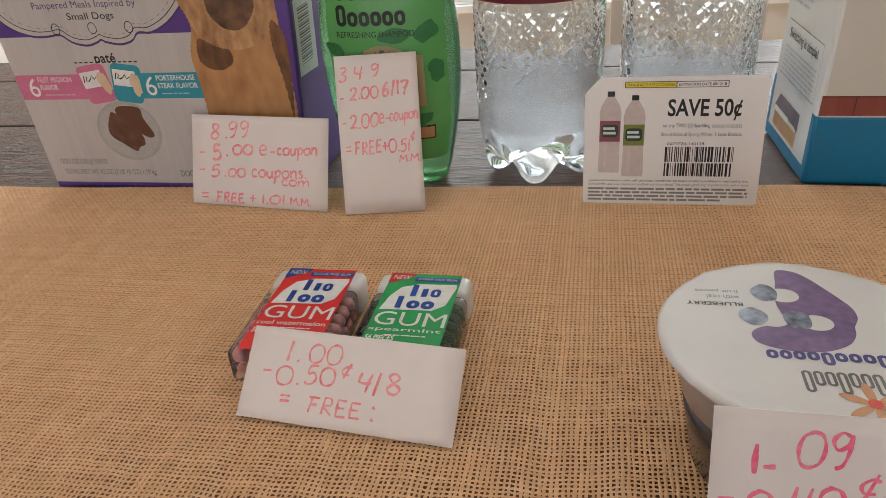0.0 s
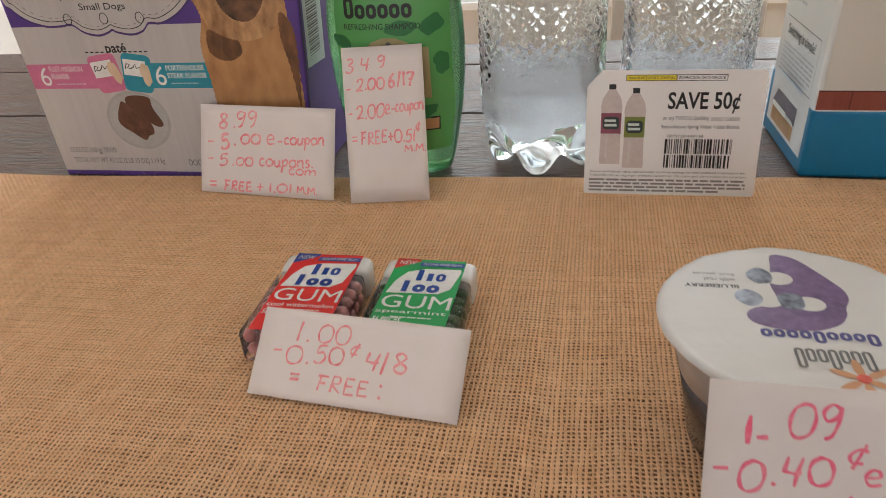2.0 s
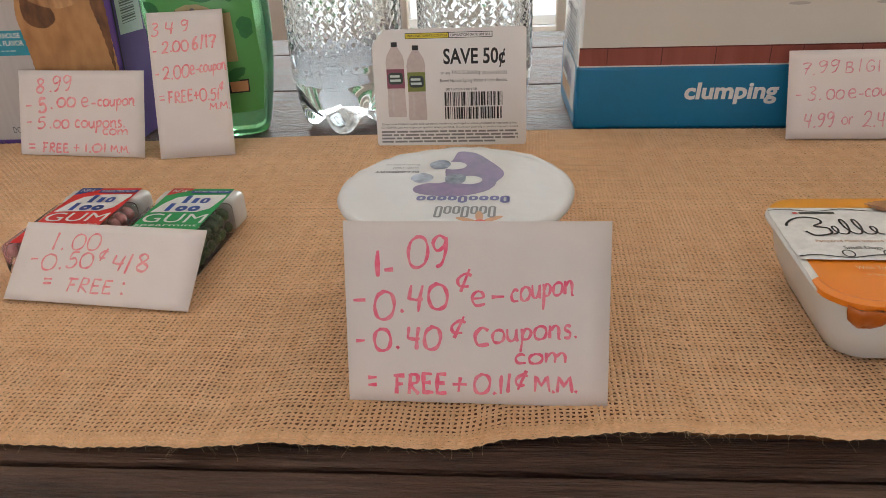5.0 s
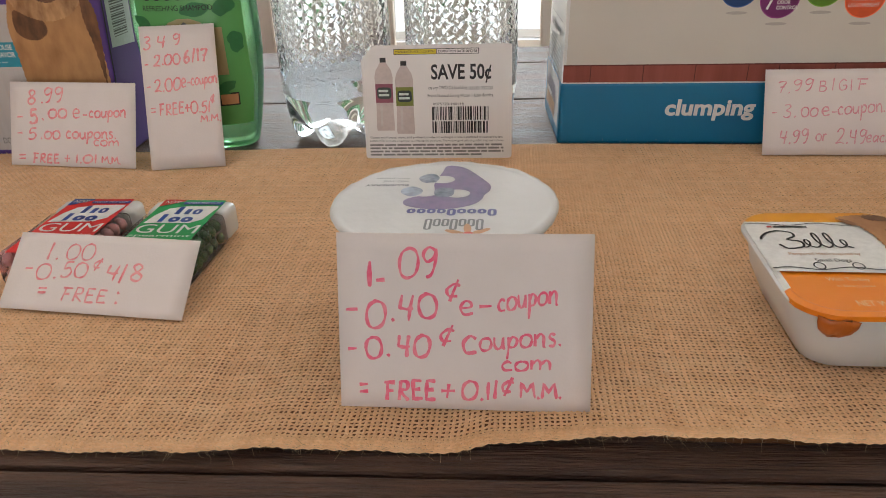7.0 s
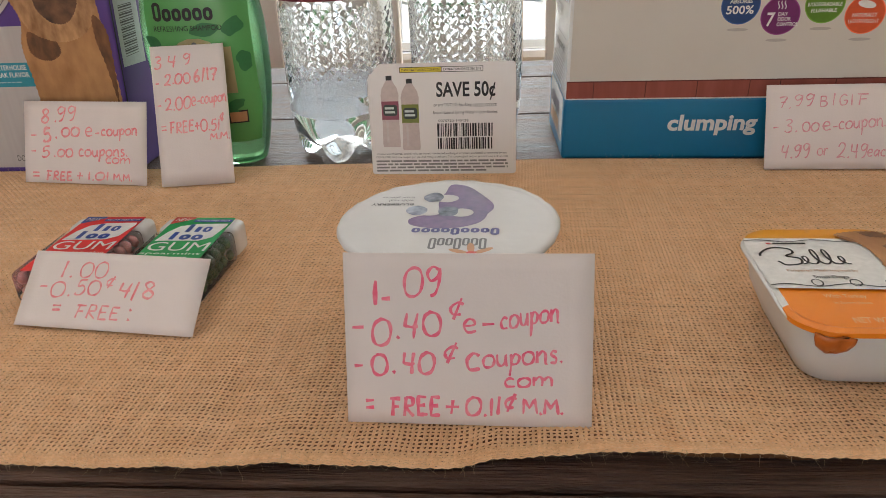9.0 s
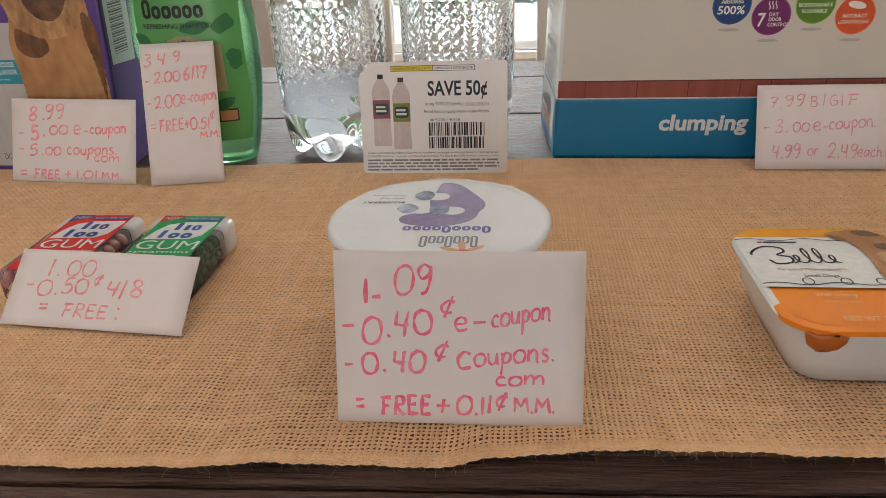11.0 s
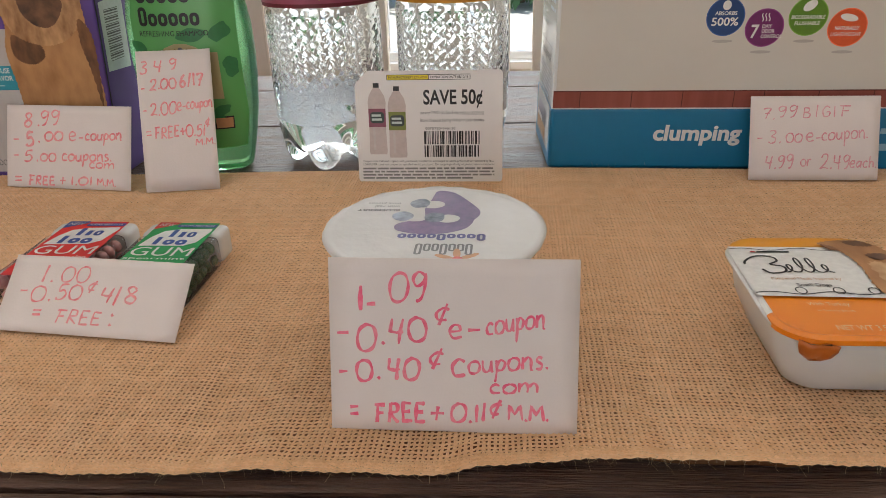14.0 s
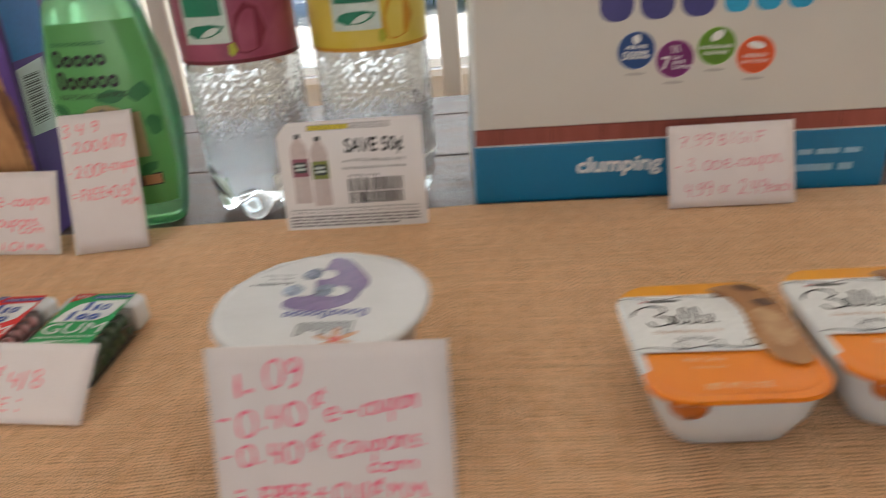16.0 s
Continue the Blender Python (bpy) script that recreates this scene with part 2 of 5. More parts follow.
def oval(cx, cy, rx, ry, n=28, turn=0.0, wobble=0.0, seed=0):
    out, c, s = [], math.cos(radians(turn)), math.sin(radians(turn))
    for i in range(n):
        a = math.tau * i / n
        k = 1 + wobble * noise.noise((math.cos(a) * 1.6 + seed * 7.1, math.sin(a) * 1.6, seed * 3.3))
        x, y = rx * k * math.cos(a), ry * k * math.sin(a)
        out.append((cx + x * c - y * s, cy + x * s + y * c))
    return out


def rounded(pts, n=5):
    """A smooth closed outline through the points."""
    out, m = [], len(pts)
    for i in range(m):
        p0, p1, p2, p3 = (Vector(pts[(i + k) % m]) for k in (-1, 0, 1, 2))
        for s in range(n):
            u = s / n
            q = 0.5 * (2 * p1 + (p2 - p0) * u + (2 * p0 - 5 * p1 + 4 * p2 - p3) * u * u + (3 * p1 - p0 - 3 * p2 + p3) * u ** 3)
            out.append((q.x, q.y))
    return out


def tufted(pts, size, seed=0, n=7):
    """A smooth outline broken up into small pointed tufts."""
    rnd = random.Random(seed)
    base = rounded(pts, n)
    m, out = len(base), []
    for i, (x, y) in enumerate(base):
        ax, ay = base[i - 1]
        bx, by = base[(i + 1) % m]
        d = math.hypot(bx - ax, by - ay) or 1
        k = (size if i % 2 else -size * 0.3) * rnd.uniform(0.4, 1.2)
        out.append((x + (by - ay) / d * k, y - (bx - ax) / d * k))
    return out


def stroke(pts, w, z):
    """A drawn line: a ribbon of width w through the points."""
    bm = bmesh.new()
    left, right = [], []
    for i, (x, y) in enumerate(pts):
        ax, ay = pts[max(i - 1, 0)]
        bx, by = pts[min(i + 1, len(pts) - 1)]
        d = math.hypot(bx - ax, by - ay) or 1
        nx, ny = -(by - ay) / d * w / 2, (bx - ax) / d * w / 2
        left.append(bm.verts.new((x + nx, y + ny, z)))
        right.append(bm.verts.new((x - nx, y - ny, z)))
    for i in range(len(pts) - 1):
        bm.faces.new((right[i], right[i + 1], left[i + 1], left[i]))
    return bm


def rows_of_bars(x0, y0, x1, y1, n, fill, z, seed):
    """Print too small to read: n lines of short bars."""
    rnd = random.Random(seed)
    bm = bmesh.new()
    pitch = (y1 - y0) / n
    for i in range(n):
        x, y = x0, y0 + pitch * (i + 0.5 - fill / 2)
        end = x1 - (rnd.random() * 0.25 * (x1 - x0) if i == 0 else 0)
        while x < end:
            w = pitch * (1.2 + 3.2 * rnd.random())
            bm.faces.new([bm.verts.new((a, b, z)) for a, b in rect(x, y, min(x + w, end), y + pitch * fill)])
            x += w + pitch * 0.45
    MANY.append(bm)
    return bm


def rhythm(x0, y0, x1, y1, marks, weight, z, seed=0):
    """A name drawn as plain shapes: o a ring, i a short bar, l a tall bar, n a bar pair, spread over the width."""
    bm = bmesh.new()
    n = len(marks)
    step, h = (x1 - x0) / n, y1 - y0

    def add(pts):
        bm.faces.new([bm.verts.new((x, y, z)) for x, y in pts])
    for k, ch in enumerate(marks):
        a, b = x0 + step * (k + 0.06), x0 + step * (k + 0.94)
        top = y0 + h * (1.0 if ch in "lO" else 0.68)
        if ch in "oO":
            r = min(b - a, top - y0) * 0.45
            k = min(weight, r * 0.8)
            outer = [bm.verts.new((x, y, z)) for x, y in round_rect(a, y0, b, top, r, 5)]
            inner = [bm.verts.new((x, y, z)) for x, y in round_rect(a + k, y0 + k, b - k, top - k, r - k * 0.8, 5)]
            for i in range(len(outer)):
                j = (i + 1) % len(outer)
                bm.faces.new((outer[i], outer[j], inner[j], inner[i]))
        elif ch == "n":
            add(rect(a, y0, a + weight, top))
            add(rect(b - weight, y0, b, top - weight * 0.6))
            add(rect(a + weight, top - weight, b - weight, top))
        else:
            c = (a + b) / 2
            add(rect(c - weight / 2, y0, c + weight / 2, top))
    MANY.append(bm)
    return bm


def glyphs(body, bold=0.0, shear=0.0):
    c = bpy.data.curves.new("lettering", "FONT")
    c.body, c.offset, c.shear, c.resolution_u = body, 0.0 if set(body) & set("MW") else bold, shear, 3
    ob = bpy.data.objects.new("lettering", c)
    me = bpy.data.meshes.new_from_object(ob)
    bpy.data.objects.remove(ob)
    bpy.data.curves.remove(c)
    return me


def lettering(body, x, y, w, h, z, bold=0.0, shear=0.0):
    """Printed words, set to the width w and height h with the lower left corner at x, y."""
    me = glyphs(body, bold, shear)
    bm = bmesh.new()
    bm.from_mesh(me)
    bpy.data.meshes.remove(me)
    xs, ys = [v.co.x for v in bm.verts], [v.co.y for v in bm.verts]
    sx, sy = w / (max(xs) - min(xs)), h / (max(ys) - min(ys))
    mx, my = min(xs), min(ys)
    for v in bm.verts:
        v.co = Vector((x + (v.co.x - mx) * sx, y + (v.co.y - my) * sy, z))
    return bm


PEN = {}  # pen strokes of one hand: points in a unit box, strokes parted by bars


def pen(ch, strokes, width=0.75, straight=False):
    lines = [[tuple(float(k) for k in p.split(",")) for p in line.split()] for line in strokes.split("|")]
    PEN[ch] = (lines, width, straight)


pen("0", ".5,1 .15,.85 0,.5 .12,.12 .45,0 .85,.15 1,.55 .85,.9 .5,1 .35,.97", 0.8)
pen("o", ".5,1 .15,.85 0,.5 .12,.12 .45,0 .85,.15 1,.55 .85,.9 .5,1 .35,.97", 0.8)
pen("1", ".6,1 .45,.5 .4,0", 0.22)
pen("2", ".05,.75 .3,1 .75,.95 .8,.65 .4,.25 0,.02 .5,.08 1,0")
pen("3", ".1,.95 .6,1 .8,.8 .35,.55 .8,.4 .75,.1 .3,0 0,.12", 0.6)
pen("4", ".15,1 .05,.5 .5,.45 .9,.5|.85,1 .7,.5 .65,0", 0.7, True)
pen("5", ".95,1 .3,.95 .2,.55 .65,.62 .95,.35 .7,.05 .25,0 .05,.12", 0.65)
pen("6", ".75,1 .25,.65 .05,.25 .35,0 .8,.12 .75,.42 .4,.5 .1,.3", 0.6)
pen("7", "0,.9 .4,1 .95,.95 .6,.5 .35,0|.25,.5 .8,.55", 0.65)
pen("8", ".8,.85 .5,1 .15,.85 .35,.58 .85,.3 .6,0 .15,.08 .1,.3 .5,.55 .85,.82", 0.65)
pen("9", ".85,.9 .45,1 .08,.78 .3,.52 .75,.65 .9,.95 .85,.5 .6,.1 .25,0", 0.65)
pen("-", "0,.5 1,.55", 0.5, True)
pen("=", "0,.78 1,.82|0,.22 1,.27", 0.5, True)
pen("+", "0,.5 1,.52|.5,.95 .47,.05", 0.5, True)
pen(".", "0,-.02 .9,.10", 0.13, True)
pen(":", "0,.08 .9,.2|0,.74 .9,.86", 0.13, True)
pen("/", ".9,1.05 .1,-.05", 0.35, True)
pen("¢", ".95,.75 .55,.85 .1,.55 .25,.2 .8,.2|.8,1.1 .3,-.1", 0.6)
pen("e", ".05,.5 .8,.6 .75,.95 .35,1 .03,.55 .3,.03 .95,.15")
pen("c", ".9,.85 .5,1 .08,.6 .25,.08 .95,.1", 0.7)
pen("u", ".05,1 .1,.25 .4,0 .75,.3 .85,1 .85,.2 1,0", 0.8)
pen("p", ".05,1 .15,.2 .05,-.9|.1,.5 .45,1 .9,.75 .7,.2 .2,.12", 0.75)
pen("n", ".05,1 .1,0|.12,.6 .5,1 .8,.75 .85,0 1,.02", 0.8)
pen("m", ".03,1 .06,0|.08,.6 .28,1 .45,.7 .47,0|.5,.6 .72,1 .9,.7 .95,0", 1.3)
pen("s", ".85,.9 .4,1 .2,.7 .75,.4 .6,.05 .05,.05", 0.6)
pen("r", ".1,1 .15,0|.18,.6 .5,1 .9,.9", 0.6)
pen("a", ".85,.85 .4,1 .05,.5 .3,.02 .8,.5 .85,1 .85,.15 1,0", 0.8)
pen("h", ".1,1.8 .1,0|.12,.6 .5,1 .8,.7 .85,0")
pen("C", ".9,.85 .5,1 .08,.6 .25,.05 .95,.1", 0.75)
pen("F", "0,1 .95,1|.3,1 .2,0|.2,.52 .8,.55", 0.65, True)
pen("R", ".15,1 .1,0|.1,.98 .7,.95 .75,.6 .15,.5 .5,.25 .95,0", 0.65)
pen("E", ".9,.98 .1,1 .05,.5 .05,.02 .95,.05|.1,.52 .75,.55", 0.6, True)
pen("M", "0,0 .1,1 .45,.4 .85,1 1,0", 0.9, True)
pen("B", ".1,1 .08,0|.1,.98 .7,.92 .65,.58 .15,.52 .85,.4 .75,.05 .08,0", 0.6)
pen("G", ".9,.85 .5,1 .08,.6 .25,.05 .8,.1 .9,.45 .5,.45", 0.7)


def pen_line(pts, straight, n=6):
    """The points of one pen stroke, drawn smooth or with corners."""
    out, m = [], len(pts)
    for i in range(m - 1):
        p0, p1, p2, p3 = (Vector(pts[min(max(i + k, 0), m - 1)]) for k in (-1, 0, 1, 2))
        for k in range(n):
            u = k / n
            if straight:
                out.append(p1.lerp(p2, u))
            else:
                out.append(0.5 * (2 * p1 + (p2 - p0) * u + (2 * p0 - 5 * p1 + 4 * p2 - p3) * u * u + (3 * p1 - p0 - 3 * p2 + p3) * u ** 3))
    return out + [Vector(pts[-1])]


def handwriting(body, x0, y0, x1, y1, seed, width, rise=0.0):
    """Marker writing between x0 and x1, a figure from y0 to y1 high; the nib's width varies along the line."""
    rnd = random.Random(seed)
    bm = bmesh.new()
    total = sum(PEN[ch][1] + 0.17 for ch in body) - 0.17
    scale, cursor, h = (x1 - x0) / total, x0, y1 - y0
    for ch in body:
        lines, wide, straight = PEN[ch]
        w, lean, dy, grow = wide * scale, rnd.uniform(-0.05, 0.12), rnd.uniform(-0.05, 0.05) * h, rnd.uniform(0.93, 1.07)
        for line in lines:
            path = [(cursor + p.x * w + lean * h * (p.y - 0.5) * (0 if ch in "-=.:" else 1), y0 + dy + p.y * h * grow + rise * (cursor - x0)) for p in pen_line(line, straight)]
            left, right, phase = [], [], rnd.uniform(0, 6)
            last = len(path) - 1
            for i, (px, py) in enumerate(path):
                ax, ay = path[max(i - 1, 0)]
                bx, by = path[min(i + 1, last)]
                d = math.hypot(bx - ax, by - ay) or 1
                k = width / 2 * (1 + 0.24 * math.sin(phase + i * 0.55) + rnd.uniform(-0.08, 0.08)) * (0.6 if i in (0, last) and last > 6 else 1)
                left.append(bm.verts.new((px - (by - ay) / d * k, py + (bx - ax) / d * k, 0)))
                right.append(bm.verts.new((px + (by - ay) / d * k, py - (bx - ax) / d * k, 0)))
            for i in range(last):
                bm.faces.new((right[i], right[i + 1], left[i + 1], left[i]))
        cursor += w + 0.17 * scale
    return bm


def lathe(profile, n=64, shape=None):
    """Turned body: profile of (radius, height) from bottom to top; shape(angle, r, z) may alter r and z."""
    bm = bmesh.new()
    rings = []
    for r, z in profile:
        ring = []
        for i in range(n):
            a = math.tau * i / n
            rr, zz = shape(a, r, z) if shape else (r, z)
            ring.append(bm.verts.new((rr * math.cos(a), rr * math.sin(a), zz)))
        rings.append(ring)
    for p, q in zip(rings, rings[1:]):
        for i in range(n):
            bm.faces.new((p[i], p[(i + 1) % n], q[(i + 1) % n], q[i]))
    bm.faces.new(rings[0][::-1])
    bm.faces.new(rings[-1])
    return bm


def loft(outlines):
    """Skin over outlines of equal length, each a list of 3D points; closed at both ends."""
    bm = bmesh.new()
    rings = [[bm.verts.new(p) for p in o] for o in outlines]
    n = len(rings[0])
    for p, q in zip(rings, rings[1:]):
        for i in range(n):
            bm.faces.new((p[i], p[(i + 1) % n], q[(i + 1) % n], q[i]))
    bm.faces.new(rings[0][::-1])
    bm.faces.new(rings[-1])
    return bm


def structure(name, bm, mat, label, category):
    return tagged(mesh_object(name, bm, mat), label, category, kind="structure")


def frame_on(p0, p1, up_to):
    """Pose of a sheet: its lower left corner p0, its lower edge towards p1, its face leaning so that it passes through up_to."""
    o, ex = Vector(p0), (Vector(p1) - Vector(p0)).normalized()
    ey = Vector(up_to) - o
    ey = (ey - ex * ey.dot(ex)).normalized()
    ez = ex.cross(ey)
    return Matrix(((ex.x, ey.x, ez.x, o.x), (ex.y, ey.y, ez.y, o.y), (ex.z, ey.z, ez.z, o.z), (0, 0, 0, 1)))


FRONT = Matrix(((1, 0, 0, 0), (0, 0, -1, 0), (0, 1, 0, 0), (0, 0, 0, 1)))  # print on an upright face that looks towards -y
THIN = Matrix.Diagonal((1, 1, 0.2, 1))  # ink lies close on the board
TOP_Z = -0.0035  # the tabletop, under the cloth

# ---------- the room ----------
FZ, CZ, YB, YF, XL, XR = -0.755, 1.70, 3.20, -3.0, -2.6, 2.6
structure("floor", box(XL, XR, YF, YB, FZ - 0.1, FZ), M_FLOOR, "brown wooden floor of the room", "floor")
structure("ceiling", box(XL - 0.15, XR + 0.15, YF - 0.15, YB + 0.15, CZ, CZ + 0.12), M_CEIL, "plain white painted ceiling", "ceiling")
structure("wall_west", box(XL - 0.15, XL, YF - 0.15, YB + 0.15, FZ - 0.1, CZ), M_WALL, "beige painted plaster wall", "wall")
structure("wall_east", box(XR, XR + 0.15, YF - 0.15, YB + 0.15, FZ - 0.1, CZ), M_WALL, "beige painted plaster wall", "wall")


def pierced_wall(name, y0, y1, x0, x1, z0, z1, label):
    bm = bmesh.new()
    for a in ((XL, x0, FZ - 0.1, CZ), (x1, XR, FZ - 0.1, CZ), (x0, x1, FZ - 0.1, z0), (x0, x1, z1, CZ)):
        b = box(a[0], a[1], y0, y1, a[2], a[3])
        me = bpy.data.meshes.new("piece")
        b.to_mesh(me)
        b.free()
        bm.from_mesh(me)
        bpy.data.meshes.remove(me)
    return structure(name, bm, M_WALL, label, "wall")


def window(name, x0, x1, z0, z1, y, panes, label, facing):
    w = tagged(new(name), label, "window", kind="structure")
    for nm, b in (("window_sill", box(x0 - 0.04, x1 + 0.04, y - 0.035, y + 0.02, z0 - 0.03, z0)),):
        part(nm, b, M_TRIM, w)
    f = 0.05
    for a in ((x0, x1, z0, z0 + 0.035), (x0, x1, z1 - f, z1), (x0, x0 + f, z0 + 0.035, z1 - f), (x1 - f, x1, z0 + 0.035, z1 - f)):
        part("window_frame", box(a[0], a[1], y + 0.04 * facing, y + 0.09 * facing, a[2], a[3], 0.003), M_TRIM, w)
    for i in range(panes):
        a, b = x0 + f + (x1 - x0 - 2 * f) * i / panes, x0 + f + (x1 - x0 - 2 * f) * (i + 1) / panes
        if i:
            part("mullion", box(a - 0.025, a + 0.025, y + 0.045 * facing, y + 0.085 * facing, z0 + 0.035, z1 - f, 0.003), M_TRIM, w)
        p = part("pane", box(a + 0.026, b - 0.026, y + 0.06 * facing, y + 0.064 * facing, z0 + 0.036, z1 - f - 0.001), M_GLASS, w)
        p.visible_shadow = False
    return w


pierced_wall("wall_north", YB, YB + 0.15, -1.75, 1.75, -0.49, 1.42, "beige painted wall with a wide window")
window("window_1", -1.75, 1.75, -0.49, 1.42, YB, 3, "wide white-framed window with daylight and trees outside", 1)
# the opening behind the camera is unseen, added to go with the fill
pierced_wall("wall_south", YF - 0.15, YF, -1.5, 0.3, -0.2, 1.3, "unseen beige painted wall with an added window")
window("rear_window_added", -1.5, 0.3, -0.2, 1.3, YF, 2, "unseen white-framed window added at the back of the room for fill light", -1)

# outside
structure("ground", box(-60, 60, -60, 60, FZ - 0.75, FZ - 0.65), M_PATIO, "pale sunlit concrete ground outside", "ground")


def tree(x, y, height, seed):
    rnd = random.Random(seed)
    t = thing("tree", pose(x, y, FZ - 0.65, 0, 0, rnd.uniform(0, 360)), "leafy green tree outside the window", "tree", "trees outside")
    bm = lathe([(0.16, 0), (0.11, 0.5), (0.09, height * 0.4), (0.05, height * 0.7), (0.01, height * 0.95)], 9,
               lambda a, r, z: (r * (1 + 0.15 * math.sin(3 * a + z)), z))
    for k in range(7):
        a, z = rnd.uniform(0, math.tau), height * rnd.uniform(0.2, 0.75)
        b = lathe([(0.045, 0), (0.03, 0.5), (0.008, 1.1)], 6)
        b.transform(pose(0, 0, z, 0, 0, 0) @ Matrix.Rotation(a, 4, "Z") @ Matrix.Rotation(radians(55), 4, "Y"))
        me = bpy.data.meshes.new("limb")
        b.to_mesh(me)
        b.free()
        bm.from_mesh(me)
        bpy.data.meshes.remove(me)
    part("trunk", bm, M_BARK, t, smooth=True)
    crown = bmesh.new()
    for k in range(3600):
        a, u = rnd.uniform(0, math.tau), rnd.random()
        z = height * (0.02 + 0.98 * u)
        r = (0.35 + 1.35 * math.sin(math.pi * min(1, u * 0.85 + 0.12))) * rnd.uniform(0.25, 1.0) ** 0.6
        r *= 1 + 0.35 * math.sin(3 * a + 5 * u + seed)
        c = Vector((r * math.cos(a), r * math.sin(a), z))
        e1 = Vector((rnd.gauss(0, 1), rnd.gauss(0, 1), rnd.gauss(0, 1))).normalized()
        e2 = e1.cross(Vector((rnd.gauss(0, 1), rnd.gauss(0, 1), rnd.gauss(0, 1)))).normalized()
        s = rnd.uniform(0.08, 0.18)
        crown.faces.new([crown.verts.new(c + e1 * s), crown.verts.new(c + e2 * s * 0.5), crown.verts.new(c - e1 * s), crown.verts.new(c - e2 * s * 0.5)])
    part("crown", crown, M_FOLIAGE, t)


for i in range(9):
    tree(-8 + 2.0 * i + 0.4 * math.sin(i * 2.3), 12.4 + 0.7 * math.cos(i * 1.7), 5.6 + 0.7 * math.sin(i), i + 1)

# ---------- table ----------
table = thing("dining_table", pose(0, 0, 0, 0, 0, 1.7), "dark rustic grey-brown plank dining table", "table")
SEAMS = [-0.48, -0.33, -0.18, -0.0285, 0.115, 0.262, 0.410, 0.545, 0.622]
for i, (a, b) in enumerate(zip(SEAMS, SEAMS[1:])):
    part("plank", box(-0.95, 0.95, a + 0.0008, b - 0.0008, TOP_Z - 0.028, TOP_Z, 0.0014), M_TABLE, table, m=pose(0, 0, 0.0003 * math.sin(i * 2.1), 0, 0, 0))
part("apron", box(-0.88, 0.88, -0.40, 0.54, -0.12, TOP_Z - 0.0285), M_TABLE, table)
for sx in (-0.86, 0.78):
    for sy in (-0.38, 0.44):
        part("leg", box(sx, sx + 0.08, sy, sy + 0.08, FZ, -0.1205, 0.004), M_TABLE, table)

# ---------- slatted chair behind the table ----------
chair = thing("dining_chair", pose(-0.16, 0.80, FZ), "cream painted wooden chair with a slatted back", "chair")
part("seat", box(-0.24, 0.25, -0.02, 0.42, 0.43, 0.46, 0.008), M_CREAMWOOD, chair)
for i in range(9):
    x = 0.16 - 0.0115 + 0.0125 - 0.0545 * (i - 1)
    part("slat", box(x - 0.0127, x + 0.0127, -0.008, 0.008, 0.4605, 1.06, 0.003), M_CREAMWOOD, chair)
for x in (-0.275, 0.235):
    part("back_post", box(x, x + 0.035, -0.018, 0.018, 0, 1.12, 0.005), M_CREAMWOOD, chair)
    part("leg", box(x, x + 0.035, 0.38, 0.415, 0, 0.4295, 0.005), M_CREAMWOOD, chair)
part("top_rail", box(-0.239, 0.234, -0.014, 0.014, 1.0605, 1.13, 0.006), M_CREAMWOOD, chair)

# ---------- burlap runner: woven threads ----------
runner = thing("burlap_runner", pose(0, 0, 0), "natural tan burlap table runner with open weave", "table runner")
PITCH = 0.00201
RX0, RX1 = -0.55, 0.41


def front_edge(x):
    xs = (-0.6, -0.1545, -0.115, -0.092, -0.064, -0.040, -0.011, -0.004, 0.0065, 0.034, 0.062, 0.078, 0.107, 0.137, 0.2, 0.55)
    ys = (-0.030, -0.0266, -0.0267, -0.0274, -0.0228, -0.0208, -0.0207, -0.0190, -0.0160, -0.0136, -0.0147, -0.0163, -0.0155, -0.0118, -0.0120, -0.0130)
    return np.interp(x, xs, ys) + 0.0003 * np.sin(161 * x) + 0.0003 * np.sin(343 * x)


def back_edge(x):
    return 0.2685 + 0.045 * np.clip(x + 0.36, 0, 0.39) - 0.012 * np.clip(x - 0.03, 0, 1) + 0.0010 * np.sin(31 * x)


def cloth_height(x, y):
    """Ripples of the cloth; the front hem lifts off the wood in places."""
    hem = np.exp(-((y - front_edge(x)) / 0.016))
    lift = 0.0065 * np.exp(-((x - 0.085) / 0.05) ** 2) + 0.0032 * np.exp(-((x + 0.085) / 0.035) ** 2) + 0.003 * np.exp(-((x - 0.21) / 0.05) ** 2)
    soft = 0.00045 * np.sin(23 * x + 9 * y) * np.sin(19 * y - 4 * x + 1)
    return -0.0017 + hem * lift + soft


